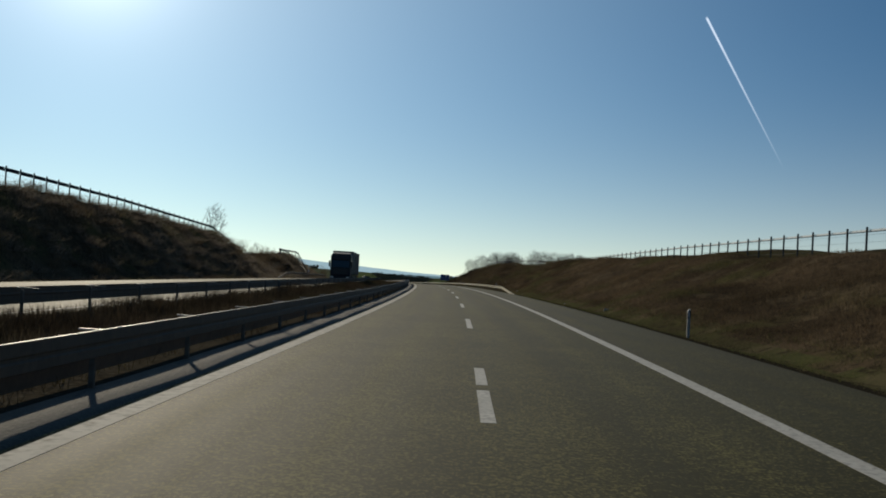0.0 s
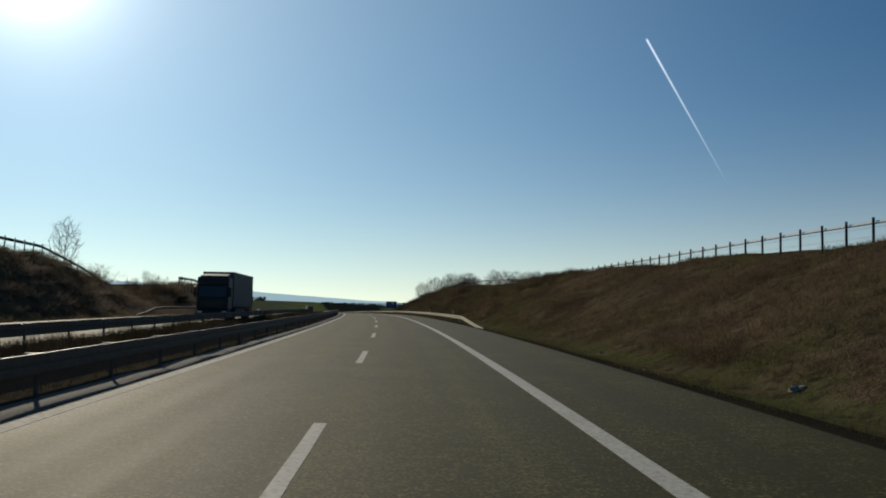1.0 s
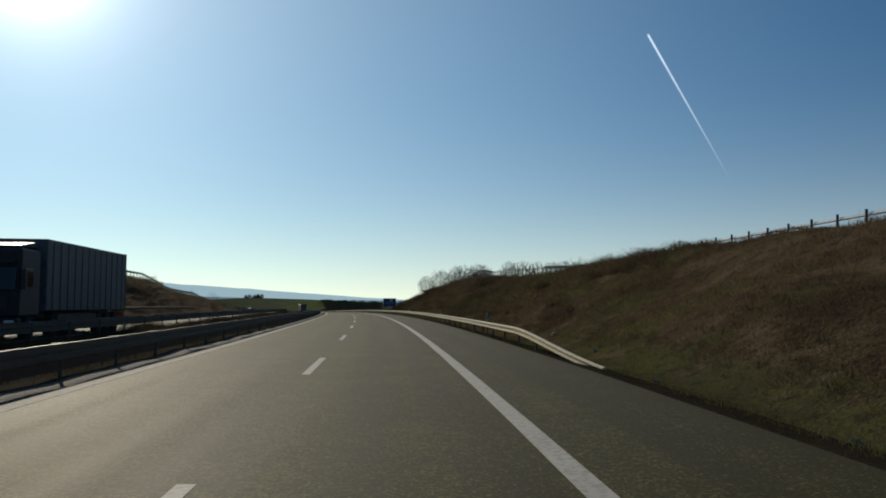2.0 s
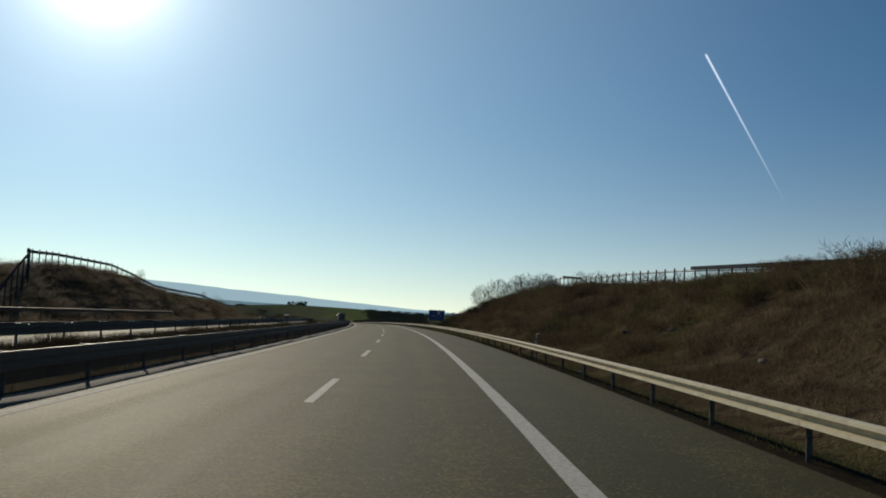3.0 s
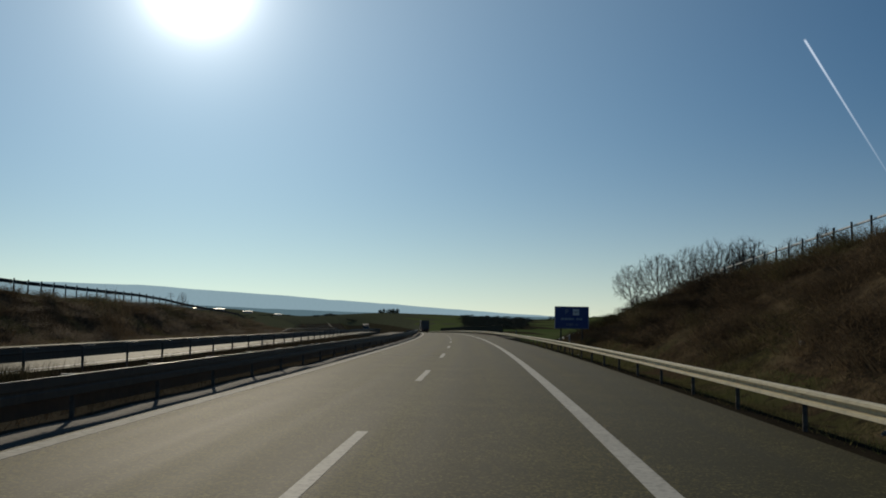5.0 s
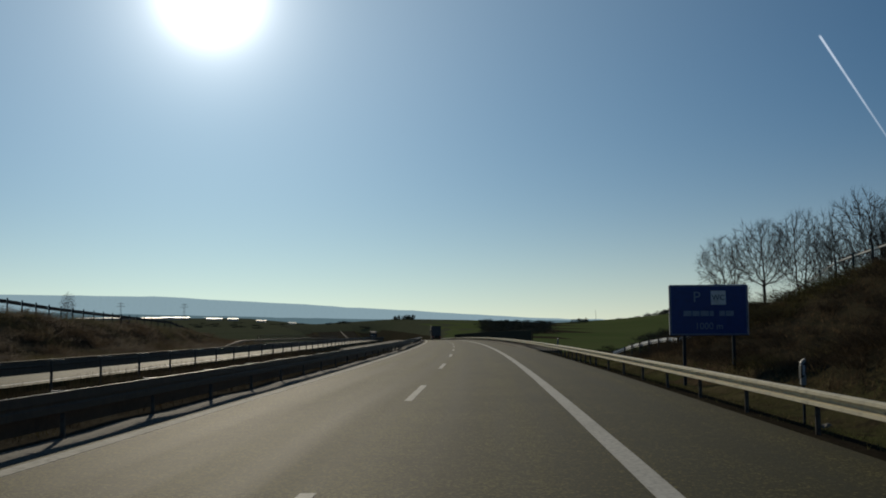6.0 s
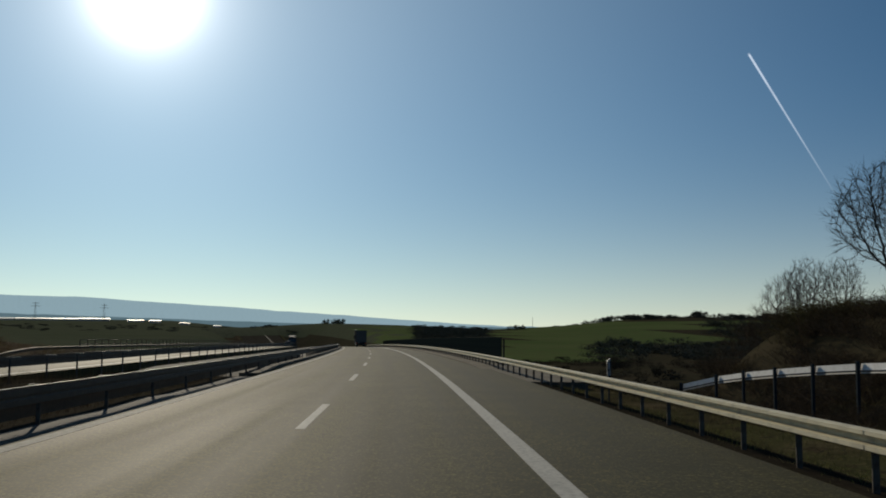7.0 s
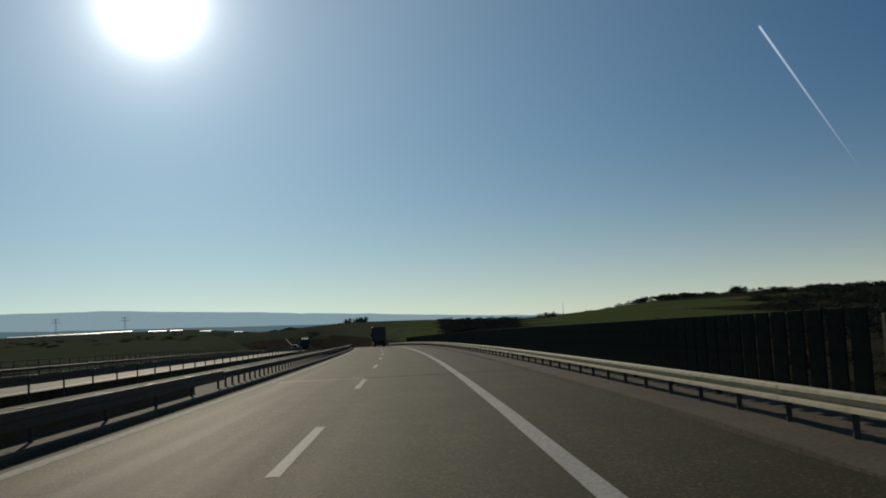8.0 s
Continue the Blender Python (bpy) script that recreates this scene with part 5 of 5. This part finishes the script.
def scatter(n, s0, s1, u0, u1, need=-0.2, scale=0.12, shift=None):
    out = []
    while n > 0:
        n -= 1
        s, u = rng.uniform(s0, s1), rng.uniform(u0, u1)
        k = noise.noise(Vector((s * scale, u * scale, 1.0)))
        if k < need: continue
        uu = u + (shift(s) if shift else 0)
        out.append((on_ground(s, uu), 0.75 + 0.6 * max(0, k)))
    return out
blades("dry_grass", "brown dry grass on the cutting bank", scatter(30000, -5, 274, 9.6, 20.8, -0.6), 0.24, 0.011, STALKS, 12, 0.7, 0.25)
blades("dry_grass", "taller brown stalks standing on the bank", scatter(7000, -5, 258, 11, 21.0, 0.0), 0.48, 0.008, STALKS, 7, 0.35)
blades("dry_grass", "dry grass, paled in place of light, on the bank beyond the opposite carriageway", scatter(26000, -10, 380, -34.5, -24.6, -0.6), 0.36, 0.012, STALKS_LIFTED, 9, 0.6, 0.28)
blades("verge_grass", "short green and straw grass on the verge", scatter(15000, -5, 300, 6.95, 10.4, -0.5, 0.3), 0.15, 0.008, VERGE_BLADES, 9, 0.6, 0.16)
blades("median_grass", "dry stalks growing between the median guardrails", scatter(18000, -25, 300, -10.2, -5.15, -0.35, 0.2), 0.40, 0.008, MEDIAN_STALKS, 8, 0.35, 0.18)
blades("median_grass", "tall dry stalks beside the opposite carriageway", scatter(7000, -25, 330, -10.9, -9.3, -0.35, 0.2, median_shift), 0.60, 0.007, MEDIAN_STALKS, 6, 0.3)
blades("median_grass", "dense dark weeds round the far median guardrail", scatter(11000, -25, 205, -10.9, -9.3, -0.5, 0.15), 0.66, 0.012, MEDIAN_STALKS, 9, 0.3, 0.2)

# ---------------------------------------------------------------- litter and pale stones on the bank
LIMESTONE = mat("pale_limestone", (0.34, 0.32, 0.27), (0.26, 0.24, 0.20), (0.18, 0.165, 0.13), 3.0, 18, 0.9, 0.5, spec=0.1)
def stone(s, u, size, flat, label):
    bm = bmesh.new(); bmesh.ops.create_icosphere(bm, subdivisions=2, radius=1.0)
    for v in bm.verts: v.co *= 0.9 + 0.75 * noise.noise(v.co * 1.4 + Vector((s, u, 0)))
    ob = thing("stone", label, "stone", "bank stones", m=Matrix.LocRotScale(on_ground(s, u) + Vector((0, 0, size * 0.35)), Euler((rng.uniform(-.2, .2), rng.uniform(-.5, 0), rng.random() * 6)), (size * 1.7, size, size * flat)))
    part("rock", bm, LIMESTONE, ob)
for s, u in ((130, 11.5), (150.3, 12.5), (168.8, 15.5), (166.5, 12.5), (166.9, 13.3), (145.8, 13.5), (165, 11), (112.4, 11.5), (107.6, 9.5), (58.5, 12.5), (46.6, 9.1)):
    stone(s, u, rng.uniform(.12, .17), rng.uniform(.5, .7), "large pale limestone block lying on the dry bank")
for i in range(24):
    stone(rng.uniform(35, 255), rng.choice((rng.uniform(7.6, 9.2), rng.uniform(10, 16))), rng.uniform(.05, .10), 0.7, "small pale stone lying in the dry grass")

# ---------------------------------------------------------------- the far plain
def ridge(name, table, r, base, material, label, lump):
    rows = []
    for i in range(181):
        az = -75 + 150 * i / 180
        x, y = EYE0[0] + r * math.sin(radians(az)), EYE0[1] + r * math.cos(radians(az))
        h = 1.3 + r * math.tan(radians(tab(az, *table) + lump * noise.noise(Vector((az * 0.7, r, 0))) + 0.4 * lump * noise.noise(Vector((az * 3.1, r, 4)))))
        k = 1.04
        rows.append([Vector((x, y, base)), Vector((x, y, h)), Vector((EYE0[0] + (x - EYE0[0]) * k, EYE0[1] + (y - EYE0[1]) * k, base))])
    v, f = sweep(rows)
    return tagged(obj(name, v, f, material, None, label, True), category="backdrop", kind="structure")
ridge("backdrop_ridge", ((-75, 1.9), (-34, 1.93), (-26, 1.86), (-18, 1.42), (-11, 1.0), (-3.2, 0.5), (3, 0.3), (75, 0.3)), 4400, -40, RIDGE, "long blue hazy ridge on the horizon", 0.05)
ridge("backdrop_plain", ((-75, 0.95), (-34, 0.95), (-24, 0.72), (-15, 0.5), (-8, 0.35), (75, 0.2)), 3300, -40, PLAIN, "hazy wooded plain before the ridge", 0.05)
def hall(az, r, w, d, h):
    p = polar(az, r)
    root = thing("hall", "low white industrial hall with a shining roof", "building", "far halls", m=Matrix.Translation(p) @ Matrix.Rotation(radians(-az), 4, "Z"))
    part("wall", boxed(-w / 2, w / 2, 0, d, -8, h), HALLS, root)
    bm = bmesh.new(); box(bm, -w / 2 - .5, w / 2 + .5, -.5, d + .5, h, h + .5)
    for v in bm.verts:
        v.co.z += max(0, v.co.y) * 0.09
    part("roof", bm, ROOFS, root, "bright reflecting metal roof")
for az, r, w, d, h in ((-28.0, 2050, 130, 18, 3), (-25.6, 2020, 60, 14, 4), (-30.6, 2000, 50, 14, 3), (-23.3, 1800, 30, 9, 3), (-22.2, 1700, 20, 8, 3), (-20.5, 1500, 16, 6, 2), (-18.6, 1400, 12, 5, 2)):
    hall(az, r, w, d, h)
def pylon(az, r, h):
    p = polar(az, r)
    root = thing("power_pylon", "distant steel power pylon standing on the plain", "pylon", "power pylons", m=Matrix.Translation(p) @ Matrix.Rotation(radians(-az), 4, "Z"))
    v, f = [], []
    for sx in (-1, 1):
        for sy in (-1, 1): tube(v, f, Vector((2.6 * sx, 2.6 * sy, -6)), Vector((.5 * sx, .5 * sy, h)), .32, .2, 4)
    for k in range(8):
        a, b = h * k / 8, h * (k + 1) / 8; wa, wb = 2.6 - 2.1 * k / 8, 2.6 - 2.1 * (k + 1) / 8
        for sy in (-1, 1):
            tube(v, f, Vector((-wa, sy * wa, a)), Vector((wb, sy * wb, b)), .14, .14, 3); tube(v, f, Vector((wa, sy * wa, a)), Vector((-wb, sy * wb, b)), .14, .14, 3)
    obj("tower", v, f, ZINC_SHADED, root)
    for z, w in ((h * .78, 8), (h * .93, 6)):
        v, f = [], []; tube(v, f, Vector((-w, 0, z)), Vector((w, 0, z)), .35, .35, 4); obj("crossarm", v, f, ZINC_SHADED, root)
for az, h in ((-31.9, 36), (-28.8, 36), (-25.1, 34)):
    pylon(az, 1900, h)
for az, r, h in ((0.9, 960, 12),):
    p = polar(az, r)
    root = thing("mast", "thin mast on the far hilltop", "mast", m=Matrix.Translation(p))
    v, f = [], []; tube(v, f, Vector((0, 0, -1)), Vector((0, 0, h)), .25, .15, 5); obj("pole", v, f, ZINC_SHADED, root)
